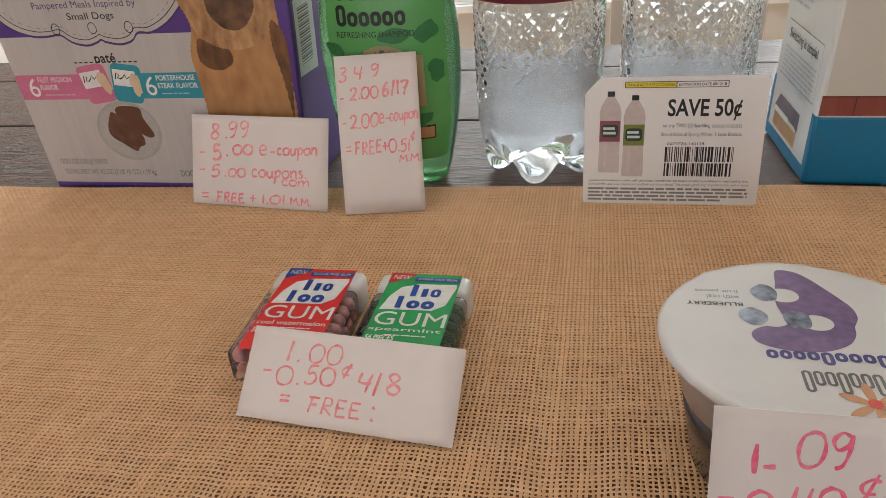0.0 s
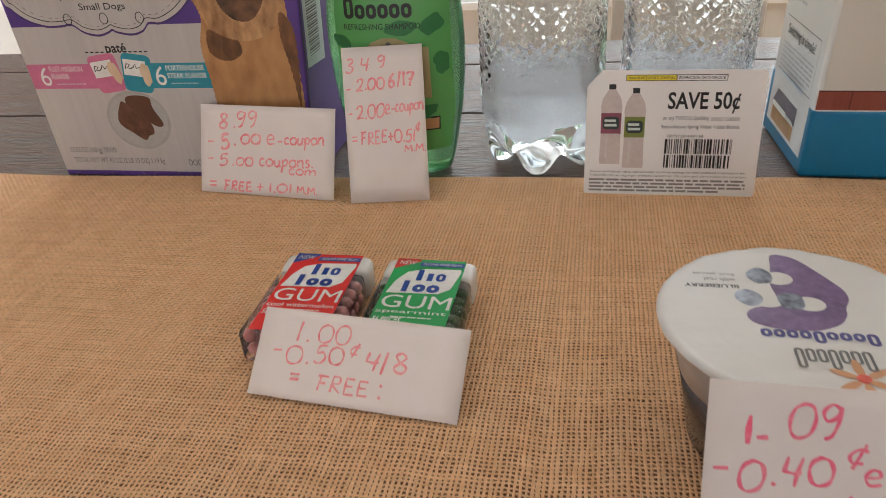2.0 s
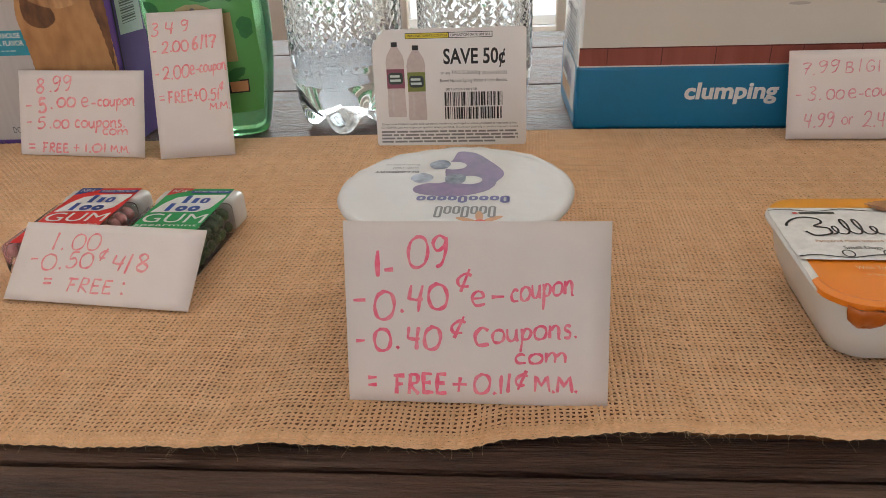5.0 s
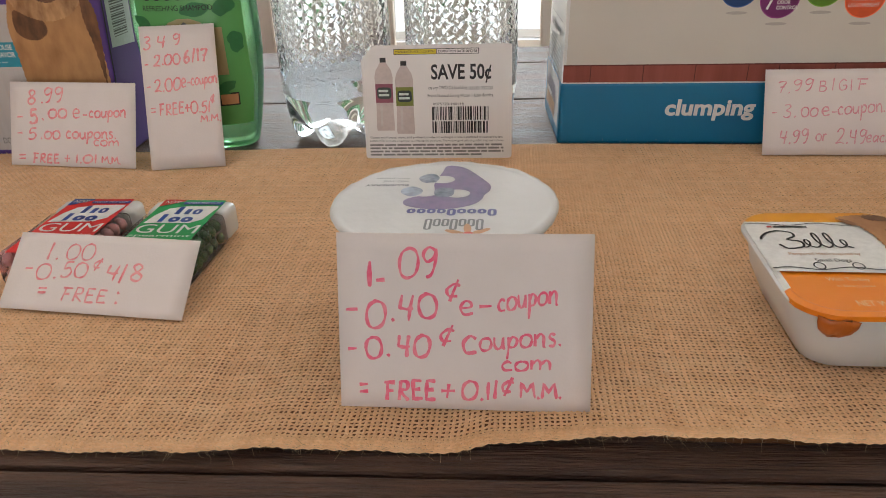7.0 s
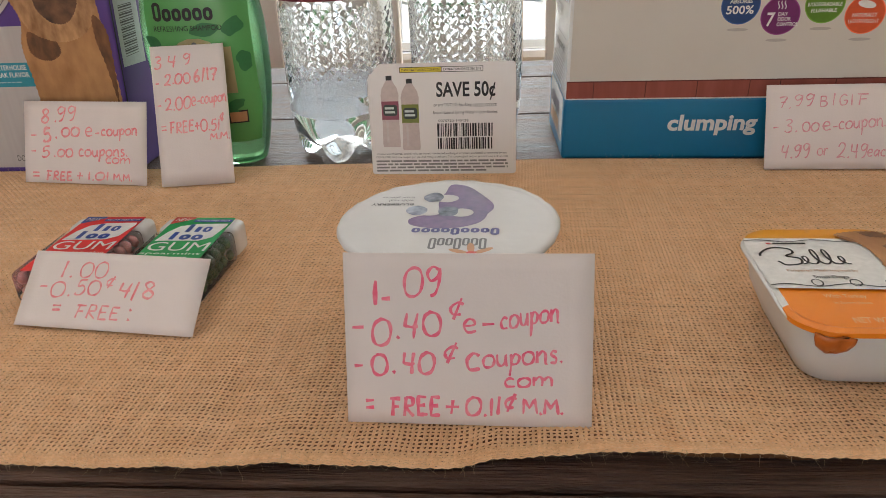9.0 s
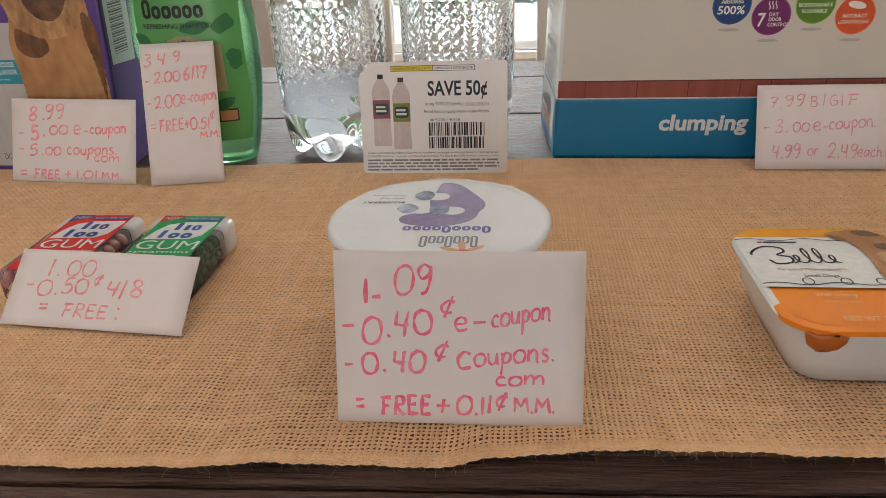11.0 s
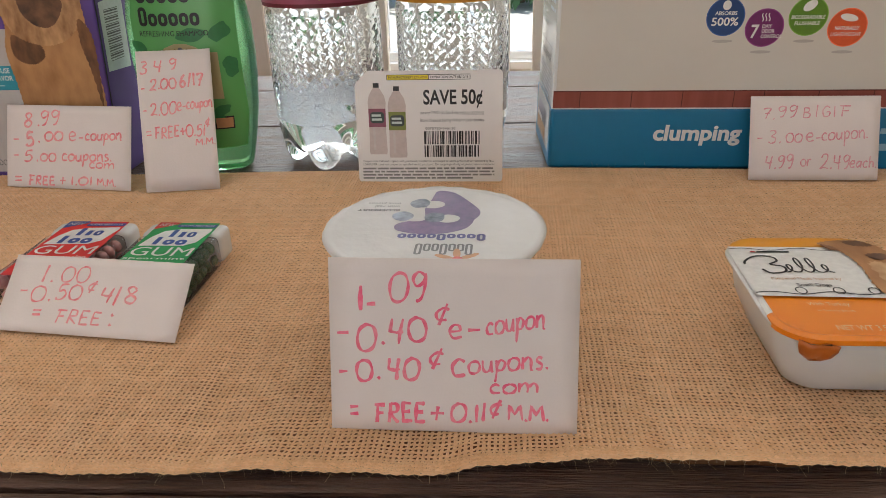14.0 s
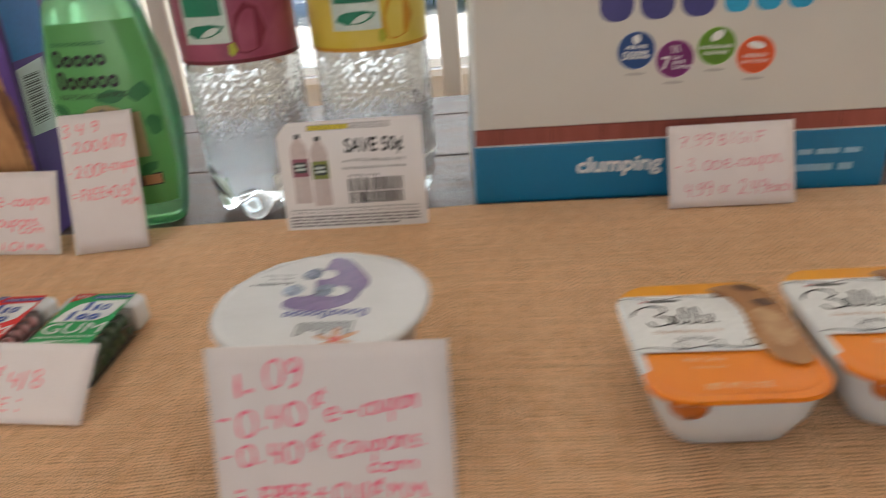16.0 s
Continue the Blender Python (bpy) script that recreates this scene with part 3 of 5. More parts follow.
def weave():
    rng = np.random.default_rng(4)
    verts, faces, base = [], [], 0
    nx = int((RX1 - RX0) / PITCH)
    dense = 7  # rows packed close together along the front hem
    rows = np.concatenate([np.arange(dense) * 0.00090, dense * 0.00090 + 0.0004 + np.arange(int(0.304 / PITCH)) * PITCH])
    ny = len(rows) - 1
    rows = rows / rows[-1]
    amp = 0.00032

    def ribbon(px, py, pz, wx, wy, width):
        """A thread of three points across, arched."""
        nonlocal base
        n = len(px)
        arch = 0.00028
        a = np.stack([px - wx * width, py - wy * width, pz - arch], 1)
        b = np.stack([px, py, pz + arch], 1)
        c = np.stack([px + wx * width, py + wy * width, pz - arch], 1)
        verts.append(np.stack([a, b, c], 1).reshape(-1, 3))
        i = np.arange(n - 1) * 3 + base
        faces.append(np.stack([i, i + 3, i + 4, i + 1], 1))
        faces.append(np.stack([i + 1, i + 4, i + 5, i + 2], 1))
        base += 3 * n
    u = np.linspace(0, nx, nx * 2 + 1)
    k = np.linspace(0, 1, 60)
    for j in range(ny + 1):
        drift = np.interp(u / nx, k, rng.normal(0, 0.00015, 60)) * (1 if j > dense else 0.3)
        x = RX0 + u * PITCH
        y = front_edge(x) + (back_edge(x) - front_edge(x)) * rows[j] + drift
        z = cloth_height(x, y) + amp * np.cos(np.pi * (u + j)) * 0.9
        w = 0.00050 * (1 + np.interp(u / nx, k, rng.normal(0, 0.17, 60)))
        w = np.clip(w * rng.uniform(0.86, 1.16), 0.00034, 0.00080) * np.ones_like(x)
        ribbon(x, y, z, np.zeros_like(x), np.ones_like(x), w)
    v = np.linspace(0, ny, ny * 2 + 1)
    f = np.interp(v, np.arange(ny + 1), rows)
    for i in range(nx + 1):
        drift = np.interp(v / ny, k, rng.normal(0, 0.00015, 60))
        x = RX0 + i * PITCH + drift
        y = front_edge(x) + (back_edge(x) - front_edge(x)) * f
        z = cloth_height(x, y) - amp * np.cos(np.pi * (v + i)) * 0.9
        w = 0.00056 * (1 + np.interp(v / ny, k, rng.normal(0, 0.17, 60)))
        w = np.clip(w * rng.uniform(0.86, 1.18), 0.00038, 0.00084) * np.ones_like(x)
        ribbon(x, y, z, np.ones_like(x), np.zeros_like(x), w)
    V, F = np.concatenate(verts), np.concatenate(faces)
    me = bpy.data.meshes.new("weave")
    me.vertices.add(len(V))
    me.vertices.foreach_set("co", V.astype(np.float32).ravel())
    me.loops.add(F.size)
    me.loops.foreach_set("vertex_index", F.astype(np.int32).ravel())
    me.polygons.add(len(F))
    me.polygons.foreach_set("loop_start", np.arange(0, F.size, 4, dtype=np.int32))
    me.polygons.foreach_set("use_smooth", np.ones(len(F), dtype=bool))
    me.update(calc_edges=True)
    me.materials.append(M_JUTE)
    ob = tagged(new("weave", me), kind="stuff")
    ob.parent = runner


weave()
# Added sheet under the weave: its dark brown paints shade into the gaps
gap_sheet = bmesh.new()
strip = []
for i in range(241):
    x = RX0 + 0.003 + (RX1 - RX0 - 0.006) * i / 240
    strip.append([gap_sheet.verts.new((x, float(front_edge(x)) + 0.006 + (float(back_edge(x)) - float(front_edge(x)) - 0.010) * j / 4, -0.0029)) for j in range(5)])
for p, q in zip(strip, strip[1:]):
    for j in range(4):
        gap_sheet.faces.new((p[j], q[j], q[j + 1], p[j + 1]))
part("gap_shade", gap_sheet, material("gap_shade_brown", (0.15, 0.060, 0.022), 0.95, colour2=(0.21, 0.092, 0.038), scale=500, bump=0.5, bump_scale=1500), runner, "added dark brown sheet that shades the gaps of the weave")


def fibres():
    """Rolled hem and loose fibres along the front edge."""
    rnd = random.Random(8)
    bm = bmesh.new()

    def hair(p, d, length, w, curl):
        prev = None
        q, dirn = Vector(p), Vector(d).normalized()
        side = Vector((0, 0, 1)).cross(dirn).normalized() * w
        for s in range(5):
            a, b = bm.verts.new(q - side * (1 - s / 6)), bm.verts.new(q + side * (1 - s / 6))
            if prev:
                bm.faces.new((prev[0], prev[1], b, a))
            prev = (a, b)
            q = q + dirn * length / 4
            dirn = (dirn + Vector((rnd.gauss(0, curl), rnd.gauss(0, curl), rnd.gauss(0, curl * 0.6)))).normalized()
    for i in range(1100):
        x = rnd.uniform(-0.45, 0.40)
        y = float(front_edge(x))
        z = float(cloth_height(x, y))
        hair((x, y + 0.001, z), (rnd.gauss(0, 1.0), -abs(rnd.gauss(0.6, 0.5)), rnd.gauss(-0.1, 0.4)), rnd.uniform(0.0015, 0.0075), 0.00009, 0.55)
    for i in range(900):
        x, y = rnd.uniform(-0.45, 0.40), rnd.uniform(-0.01, 0.26)
        hair((x, y, float(cloth_height(x, y)) + 0.0005), (rnd.gauss(0, 1), rnd.gauss(0, 1), 0.35), rnd.uniform(0.0015, 0.005), 0.00005, 0.45)
    for i in range(260):
        x = rnd.uniform(-0.45, 0.40)
        y = float(back_edge(x))
        hair((x, y - 0.001, -0.001), (rnd.gauss(0, 1.0), abs(rnd.gauss(0.6, 0.5)), rnd.gauss(0.2, 0.4)), rnd.uniform(0.002, 0.006), 0.00007, 0.5)
    f = part("fuzz", bm, M_FIBRE, runner)
    tagged(f, kind="stuff")
    hem = bmesh.new()
    prev = None
    for i in range(450):
        x = RX0 + (RX1 - RX0) * i / 449
        y, h = float(front_edge(x)), 0.0
        z = float(cloth_height(x, y))
        ring = []
        for k in range(6):
            a = math.tau * k / 6
            r = 0.00036 * (1 + 0.3 * math.sin(i * 1.9) + 0.3 * math.sin(i * 5.3))
            ring.append(hem.verts.new((x, y + 0.0006 + r * math.cos(a) * 1.4, z + r * math.sin(a))))
        if prev:
            for k in range(6):
                hem.faces.new((prev[k], prev[(k + 1) % 6], ring[(k + 1) % 6], ring[k]))
        prev = ring
    part("hem", hem, M_JUTE, runner, smooth=True)


fibres()


# ---------- price cards ----------
def price_card(m, w, h, label, lines, ink_mat, seed):
    card = thing("price_card", m, label, "price card", "handwritten price cards")
    bm = bmesh.new()
    n = 10
    grid = []
    for j in range(n + 1):
        row = []
        for i in range(n + 1):
            u, v = i / n, j / n
            row.append(bm.verts.new((w * u, h * v, 0.0009 * math.sin(math.pi * u) * v * math.sin(seed * 1.3))))
        grid.append(row)
    for j in range(n):
        for i in range(n):
            bm.faces.new((grid[j][i], grid[j][i + 1], grid[j + 1][i + 1], grid[j + 1][i]))
    sheet = part("sheet", bm, M_CARD, card, "plain white card", smooth=True)
    thick = sheet.modifiers.new("thickness", "SOLIDIFY")
    thick.thickness, thick.offset = 0.0003, -1
    for k, (words, u, v, u1, v1, rise, nib) in enumerate(lines):
        b = handwriting(words, u * w, v * h, u1 * w, v1 * h, seed * 31 + k, nib * 0.001, rise)
        for p in b.verts:
            p.co.z = 0.00012 + 0.00004 * (k % 3) + 0.0009 * math.sin(math.pi * min(max(p.co.x / w, 0), 1)) * max(p.co.y / h, 0) * math.sin(seed * 1.3)
        part("writing", b, ink_mat, sheet, "pink marker handwriting")
    return card


price_card(frame_on((-0.0475, 0.0, -0.0008), (0.039, 0.0, -0.0008), (-0.0465, 0.018, 0.0572)), 0.0865, 0.0618,
           "white card with bright pink handwriting leaning on the yogurt cup",
           [("1", 0.112, 0.705, 0.150, 0.85, 0, 1.5), ("-", 0.155, 0.70, 0.190, 0.78, -0.2, 1.2), ("09", 0.25, 0.75, 0.40, 0.91, 0.06, 1.0),
            ("-", 0.03, 0.53, 0.078, 0.60, 0, 1.0), ("0", 0.114, 0.46, 0.19, 0.61, 0, 1.1), (".", 0.215, 0.505, 0.225, 0.60, 0, 1.1),
            ("40", 0.245, 0.515, 0.395, 0.66, 0.12, 1.1), ("¢", 0.43, 0.635, 0.49, 0.735, 0, 0.95), ("e", 0.487, 0.55, 0.54, 0.63, 0, 0.9), ("-", 0.562, 0.555, 0.61, 0.64, 0, 1.0),
            ("coupon", 0.635, 0.575, 0.865, 0.645, 0.16, 0.85),
            ("-", 0.035, 0.31, 0.07, 0.38, 0, 1.0), ("0", 0.108, 0.285, 0.172, 0.415, 0, 1.1), (".", 0.195, 0.305, 0.205, 0.4, 0, 1.1), ("40", 0.237, 0.30, 0.366, 0.435, 0, 1.15),
            ("¢", 0.405, 0.38, 0.465, 0.48, 0, 1.0), ("C", 0.495, 0.33, 0.555, 0.43, 0, 1.15), ("oupons.", 0.565, 0.35, 0.88, 0.42, 0.09, 0.9), ("com", 0.65, 0.235, 0.845, 0.29, 0.05, 0.9),
            ("=", 0.078, 0.075, 0.112, 0.15, 0, 1.1), ("FREE", 0.18, 0.045, 0.39, 0.155, 0.05, 1.25), ("+", 0.41, 0.065, 0.465, 0.155, 0, 1.1), ("0.11", 0.495, 0.055, 0.635, 0.165, 0.06, 1.05),
            ("¢", 0.65, 0.10, 0.70, 0.19, 0, 1.0), ("M.M.", 0.725, 0.075, 0.885, 0.165, 0.02, 1.0)], M_HOTPINK, 1)
price_card(frame_on((-0.217, 0.060, 0.0), (-0.128, 0.052, 0.0), (-0.214, 0.087, 0.0245)), 0.0892, 0.0366,
           "white card with pink handwriting leaning on the gum packs",
           [("1", 0.188, 0.655, 0.21, 0.87, 0, 1.05), (".", 0.24, 0.66, 0.25, 0.8, 0, 1.1), ("00", 0.295, 0.66, 0.45, 0.865, 0.05, 0.75),
            ("-", 0.085, 0.47, 0.125, 0.57, 0, 0.95), ("0", 0.155, 0.39, 0.235, 0.60, 0, 0.8), (".", 0.26, 0.41, 0.27, 0.55, 0, 1.1), ("50", 0.295, 0.425, 0.435, 0.62, 0.03, 0.85),
            ("¢", 0.46, 0.56, 0.51, 0.70, 0, 0.8), ("4", 0.543, 0.43, 0.613, 0.63, 0, 1.0), ("/", 0.62, 0.41, 0.645, 0.65, 0, 1.0), ("8", 0.675, 0.44, 0.745, 0.64, 0, 1.0),
            ("=", 0.195, 0.20, 0.24, 0.30, 0, 0.95), ("FREE", 0.33, 0.14, 0.58, 0.31, 0.0, 0.85), (":", 0.63, 0.13, 0.64, 0.33, 0, 1.2)], M_PINK, 2)
price_card(frame_on((-0.3315, 0.246, -0.0006), (-0.238, 0.237, -0.0006), (-0.330, 0.266, 0.0515)), 0.0940, 0.0560,
           "white card with pink handwriting leaning on the dog food box",
           [("8", 0.145, 0.735, 0.215, 0.90, 0, 1.3), (".", 0.255, 0.755, 0.265, 0.9, 0, 1.3), ("99", 0.275, 0.755, 0.43, 0.92, 0.06, 1.05),
            ("-", 0.055, 0.545, 0.10, 0.61, 0, 0.95), ("5", 0.155, 0.50, 0.22, 0.67, 0, 1.7), (".", 0.26, 0.55, 0.27, 0.65, 0, 1.4), ("00", 0.31, 0.575, 0.455, 0.685, 0.03, 1.3),
            ("e", 0.505, 0.58, 0.565, 0.68, 0, 1.0), ("-", 0.585, 0.58, 0.62, 0.65, 0, 1.0), ("coupon", 0.635, 0.59, 0.925, 0.665, 0.03, 1.15),
            ("-", 0.055, 0.35, 0.095, 0.42, 0, 0.95), ("5", 0.145, 0.31, 0.21, 0.44, 0, 1.15), (".", 0.245, 0.325, 0.255, 0.4, 0, 1.2), ("00", 0.275, 0.32, 0.40, 0.415, 0.02, 1.15),
            ("coupons.", 0.45, 0.335, 0.845, 0.415, 0.02, 1.15), ("com", 0.67, 0.255, 0.87, 0.32, 0.02, 1.0),
            ("=", 0.065, 0.06, 0.12, 0.14, 0, 0.95), ("FREE", 0.18, 0.03, 0.395, 0.14, 0.03, 1.25), ("+", 0.435, 0.05, 0.48, 0.14, 0, 1.1), ("1.01", 0.525, 0.045, 0.695, 0.145, 0.02, 1.2), ("M.M.", 0.735, 0.05, 0.88, 0.13, 0, 1.0)], M_PINK, 3)
price_card(frame_on((-0.2255, 0.234, -0.0006), (-0.178, 0.242, -0.0006), (-0.2285, 0.268, 0.0862)), 0.0482, 0.0926,
           "tall white card with pink handwriting leaning on the green shampoo bottle",
           [("3", 0.05, 0.84, 0.15, 0.93, 0, 0.95), ("4", 0.23, 0.85, 0.345, 0.93, 0, 1.0), ("9", 0.44, 0.865, 0.54, 0.94, 0, 0.95),
            ("-", 0.04, 0.715, 0.09, 0.755, 0, 0.8), ("2.00", 0.165, 0.725, 0.51, 0.80, 0.05, 1.05), ("6/17", 0.565, 0.735, 0.88, 0.825, 0.06, 1.35),
            ("-", 0.04, 0.56, 0.09, 0.60, 0, 0.85), ("2.00", 0.145, 0.545, 0.49, 0.63, 0.03, 1.0), ("e", 0.50, 0.57, 0.565, 0.625, 0, 1.0), ("-", 0.575, 0.575, 0.62, 0.62, 0, 0.9), ("coupon", 0.63, 0.58, 0.98, 0.625, 0.07, 0.95),
            ("=", 0.065, 0.395, 0.13, 0.44, 0, 0.85), ("FREE", 0.175, 0.38, 0.51, 0.46, 0.04, 1.05), ("+", 0.52, 0.395, 0.585, 0.45, 0, 0.9), ("0.51", 0.60, 0.385, 0.86, 0.465, 0.03, 1.0),
            ("¢", 0.87, 0.45, 0.935, 0.505, 0, 0.9), ("M.M.", 0.72, 0.32, 0.985, 0.365, 0.02, 0.9)], M_PINK, 4)
price_card(frame_on((0.1690, 0.260, -0.0006), (0.248, 0.259, -0.0006), (0.1685, 0.280, 0.0505)), 0.0795, 0.0535,
           "white card with mauve handwriting leaning on the cat litter box",
           [("7.", 0.10, 0.73, 0.19, 0.85, 0, 0.75), ("99", 0.215, 0.745, 0.365, 0.88, 0.02, 0.75), ("B", 0.41, 0.745, 0.47, 0.875, 0, 0.75), ("1", 0.505, 0.745, 0.525, 0.88, 0, 0.75),
            ("G", 0.555, 0.75, 0.62, 0.88, 0, 0.75), ("1", 0.64, 0.75, 0.66, 0.885, 0, 0.75), ("F", 0.69, 0.755, 0.775, 0.885, 0, 0.75),
            ("-", 0.06, 0.46, 0.10, 0.53, 0, 0.75), ("3.", 0.15, 0.44, 0.245, 0.59, 0, 0.8), ("00", 0.285, 0.45, 0.41, 0.555, 0.03, 0.85), ("e", 0.44, 0.455, 0.50, 0.55, 0, 0.9), ("-", 0.515, 0.47, 0.55, 0.53, 0, 0.75),
            ("coupon.", 0.56, 0.475, 0.91, 0.565, 0.06, 0.85), ("4.99", 0.13, 0.13, 0.35, 0.29, 0.04, 0.85), ("or", 0.405, 0.165, 0.485, 0.245, 0, 0.75),
            ("2.49", 0.56, 0.13, 0.785, 0.30, 0.01, 0.8), ("each.", 0.785, 0.15, 0.985, 0.225, 0.02, 0.85)], M_VIOLETPINK, 5)

# ---------- coupon ----------
CW, CH = 0.0965, 0.0730
coupon = thing("coupon", frame_on((-0.0865, 0.2585, -0.0015), (0.010, 0.259, -0.0015), (-0.0855, 0.267, 0.070)),
               "white printed store coupon standing against a water bottle", "coupon")
outline = [p for p in round_rect(0, 0, CW, CH, 0.0022)]
outline = [p for p in outline if not (p[0] < 0.008 and p[1] > CH - 0.008)]
outline.insert(14, (0.0085, CH))
outline.insert(15, (0.0012, CH - 0.0075))
outline.insert(16, (0.0, CH - 0.0095))
coupon_sheet = part("sheet", prism(outline, -0.00025, 0), M_COUPON, coupon)


def cpn(bm, mat, name="print", label=""):
    return part(name, bm, mat, coupon_sheet, label)


def cuv(u, v):
    return u * CW, v * CH


def crect(u0, v0, u1, v1):
    return rect(u0 * CW, v0 * CH, u1 * CW, v1 * CH)


cpn(flat(crect(0.222, 0.918, 0.785, 0.966), 0.00012), M_BLACK)
cpn(flat(crect(0.226, 0.923, 0.503, 0.961), 0.00022), M_YELLOW, label="yellow header bar")
cpn(flat(crect(0.508, 0.923, 0.781, 0.961), 0.00022), M_COUPON)
cpn(lettering("MANUFACTURER'S COUPON", 0.236 * CW, 0.931 * CH, 0.257 * CW, 0.022 * CH, 0.00032, 0.012), M_BLACK, "lettering")
cpn(lettering("EXPIRATION DATE 08/12/18", 0.518 * CW, 0.931 * CH, 0.253 * CW, 0.022 * CH, 0.00032, 0.012), M_BLACK, "lettering")
cpn(lettering("SAVE 50¢", 0.466 * CW, 0.668 * CH, 0.400 * CW, 0.165 * CH, 0.00015, 0.022), M_BLACK, "lettering")
cpn(lettering("on any TWO (2) Sparkling", 0.445 * CW, 0.607 * CH, 0.258 * CW, 0.040 * CH, 0.00015, 0.006), M_BLACK, "lettering")
cpn(rhythm(0.715 * CW, 0.610 * CH, 0.875 * CW, 0.650 * CH, "ooooo.oooooo", 0.00016, 0.00015), M_BLACK, "brand_shape")
cpn(lettering("Brand Natural Spring Water 1 Liter Bottles.", 0.44 * CW, 0.54 * CH, 0.44 * CW, 0.038 * CH, 0.00015, 0.006), M_BLACK, "lettering")
cpn(lettering("0075720-140138", 0.475 * CW, 0.478 * CH, 0.205 * CW, 0.022 * CH, 0.00015), M_BLACK, "lettering")
bars, rnd = bmesh.new(), random.Random(12)
for v0, v1 in ((0.23, 0.335), (0.345, 0.465)):
    u = 0.465
    while u < 0.845:
        w = rnd.choice((0.0035, 0.0035, 0.006, 0.009, 0.013))
        bars.faces.new([bars.verts.new((a, b, 0.00015)) for a, b in crect(u, v0, min(u + w, 0.848), v1)])
        u += w + rnd.choice((0.0035, 0.0045, 0.007, 0.010))
tagged(cpn(bars, M_BLACK, "barcode"), kind="stuff")
M_FINE = ink("fine_print", (0.17, 0.165, 0.16))
cpn(lettering("Coupon void if altered, copied, sold, purchased, transferred, exchanged or where prohibited or restricted by law.", 0.035 * CW, 0.178 * CH, 0.905 * CW, 0.024 * CH, 0.00015, 0.012), M_FINE, "lettering")
cpn(lettering("CONSUMER: Limit one coupon per specified item(s) purchased. This coupon good only on product sizes and varieties", 0.030 * CW, 0.147 * CH, 0.915 * CW, 0.024 * CH, 0.00015, 0.012), M_FINE, "lettering")
cpn(rows_of_bars(0.030 * CW, 0.020 * CH, 0.945 * CW, 0.138 * CH, 4, 0.55, 0.00015, 5), ink("fine_print_rest", (0.26, 0.25, 0.245)))
for u0, v0, lab in ((0.085, 0.255, ink("wine_band", (0.26, 0.07, 0.11))), (0.222, 0.225, ink("lime_band", (0.20, 0.23, 0.04)))):
    def bp(du, dv):
        return ((u0 + du) * CW, (v0 + dv) * CH)
    half = [(0.0, 0.02), (0.002, 0.0), (0.03, 0.005), (0.06, 0.0)]
    prof = [(0.004, 0.0), (0.0, 0.03), (0.004, 0.20), (0.004, 0.40), (0.0, 0.47), (0.010, 0.53), (0.035, 0.585), (0.042, 0.60), (0.042, 0.635)]
    pts = [bp(a, b) for a, b in prof] + [bp(0.124 - a, b) for a, b in prof[::-1]]
    cpn(flat(pts[::-1], 0.00012 if u0 < 0.2 else 0.00018), ink("bottle_print", (0.60, 0.50, 0.475)), "bottle_picture", "printed picture of a water bottle")
    cpn(flat(rect(*bp(0.042, 0.60), *bp(0.082, 0.640)), 0.00024), M_BLACK)
    cpn(flat(rect(*bp(0.003, 0.25), *bp(0.121, 0.415)), 0.00024), lab)
    cpn(flat(round_rect(*bp(0.014, 0.285), *bp(0.110, 0.385), 0.002, 4), 0.00030), ink("dark_badge", (0.03, 0.045, 0.04)))
    cpn(rows_of_bars(*bp(0.024, 0.300), *bp(0.100, 0.372), 2, 0.55, 0.00036, 3), M_MINTWHITE)
    cpn(flat(rect(*bp(0.03, 0.04), *bp(0.045, 0.24)), 0.00026), ink("bottle_shine", (0.62, 0.55, 0.53)))


# ---------- water bottles ----------
def tri(x):
    x = x % 1.0
    return 1 - abs(2 * x - 1)


def bottle_shape(a, r, z):
    feet = 0.5 + 0.5 * math.cos(5 * (a + 0.36))
    if z < 0.034:
        k = (0.034 - z) / 0.034
        gap = (1 - feet) ** 1.3
        r2 = r * (1 - 0.22 * gap * k ** 0.9)
        return r2, z + 0.010 * gap * k ** 2
    if 0.040 < z < 0.108:
        fade = min(1, (z - 0.040) / 0.014)
        u, v = 17 * a / math.pi, z / 0.0080
        facet = min(tri(u + v), tri(u - v)) + 0.5 * max(tri(u + v), tri(u - v))
        flute = 0.00035 * math.cos(16 * a) * min(1, (0.108 - z) / 0.02) * fade
        return r - 0.00042 * fade * (1 - facet) - flute, z
    if z <= 0.040:
        return r, z
    if z > 0.182 and z < 0.235:
        u, v = 9 * a / math.pi, z / 0.0165
        return r - 0.0012 * tri(u + v), z
    return r, z


def wrap(r, a0, a1, z0, z1, n=24, rows=6):
    """A piece of a label on a round bottle; angles in degrees about -y."""
    bm = bmesh.new()
    g = [[bm.verts.new((r * math.sin(radians(a0 + (a1 - a0) * i / n)), -r * math.cos(radians(a0 + (a1 - a0) * i / n)), z0 + (z1 - z0) * j / rows))
          for i in range(n + 1)] for j in range(rows + 1)]
    for j in range(rows):
        for i in range(n):
            bm.faces.new((g[j][i], g[j][i + 1], g[j + 1][i + 1], g[j + 1][i]))
    return bm


def wrap_shape(r, pts):
    """An outline in (degrees, height) laid on a round bottle."""
    bm = bmesh.new()
    bm.faces.new([bm.verts.new((r * math.sin(radians(a)), -r * math.cos(radians(a)), z)) for a, z in pts])
    bmesh.ops.triangulate(bm, faces=bm.faces[:])
    return bm


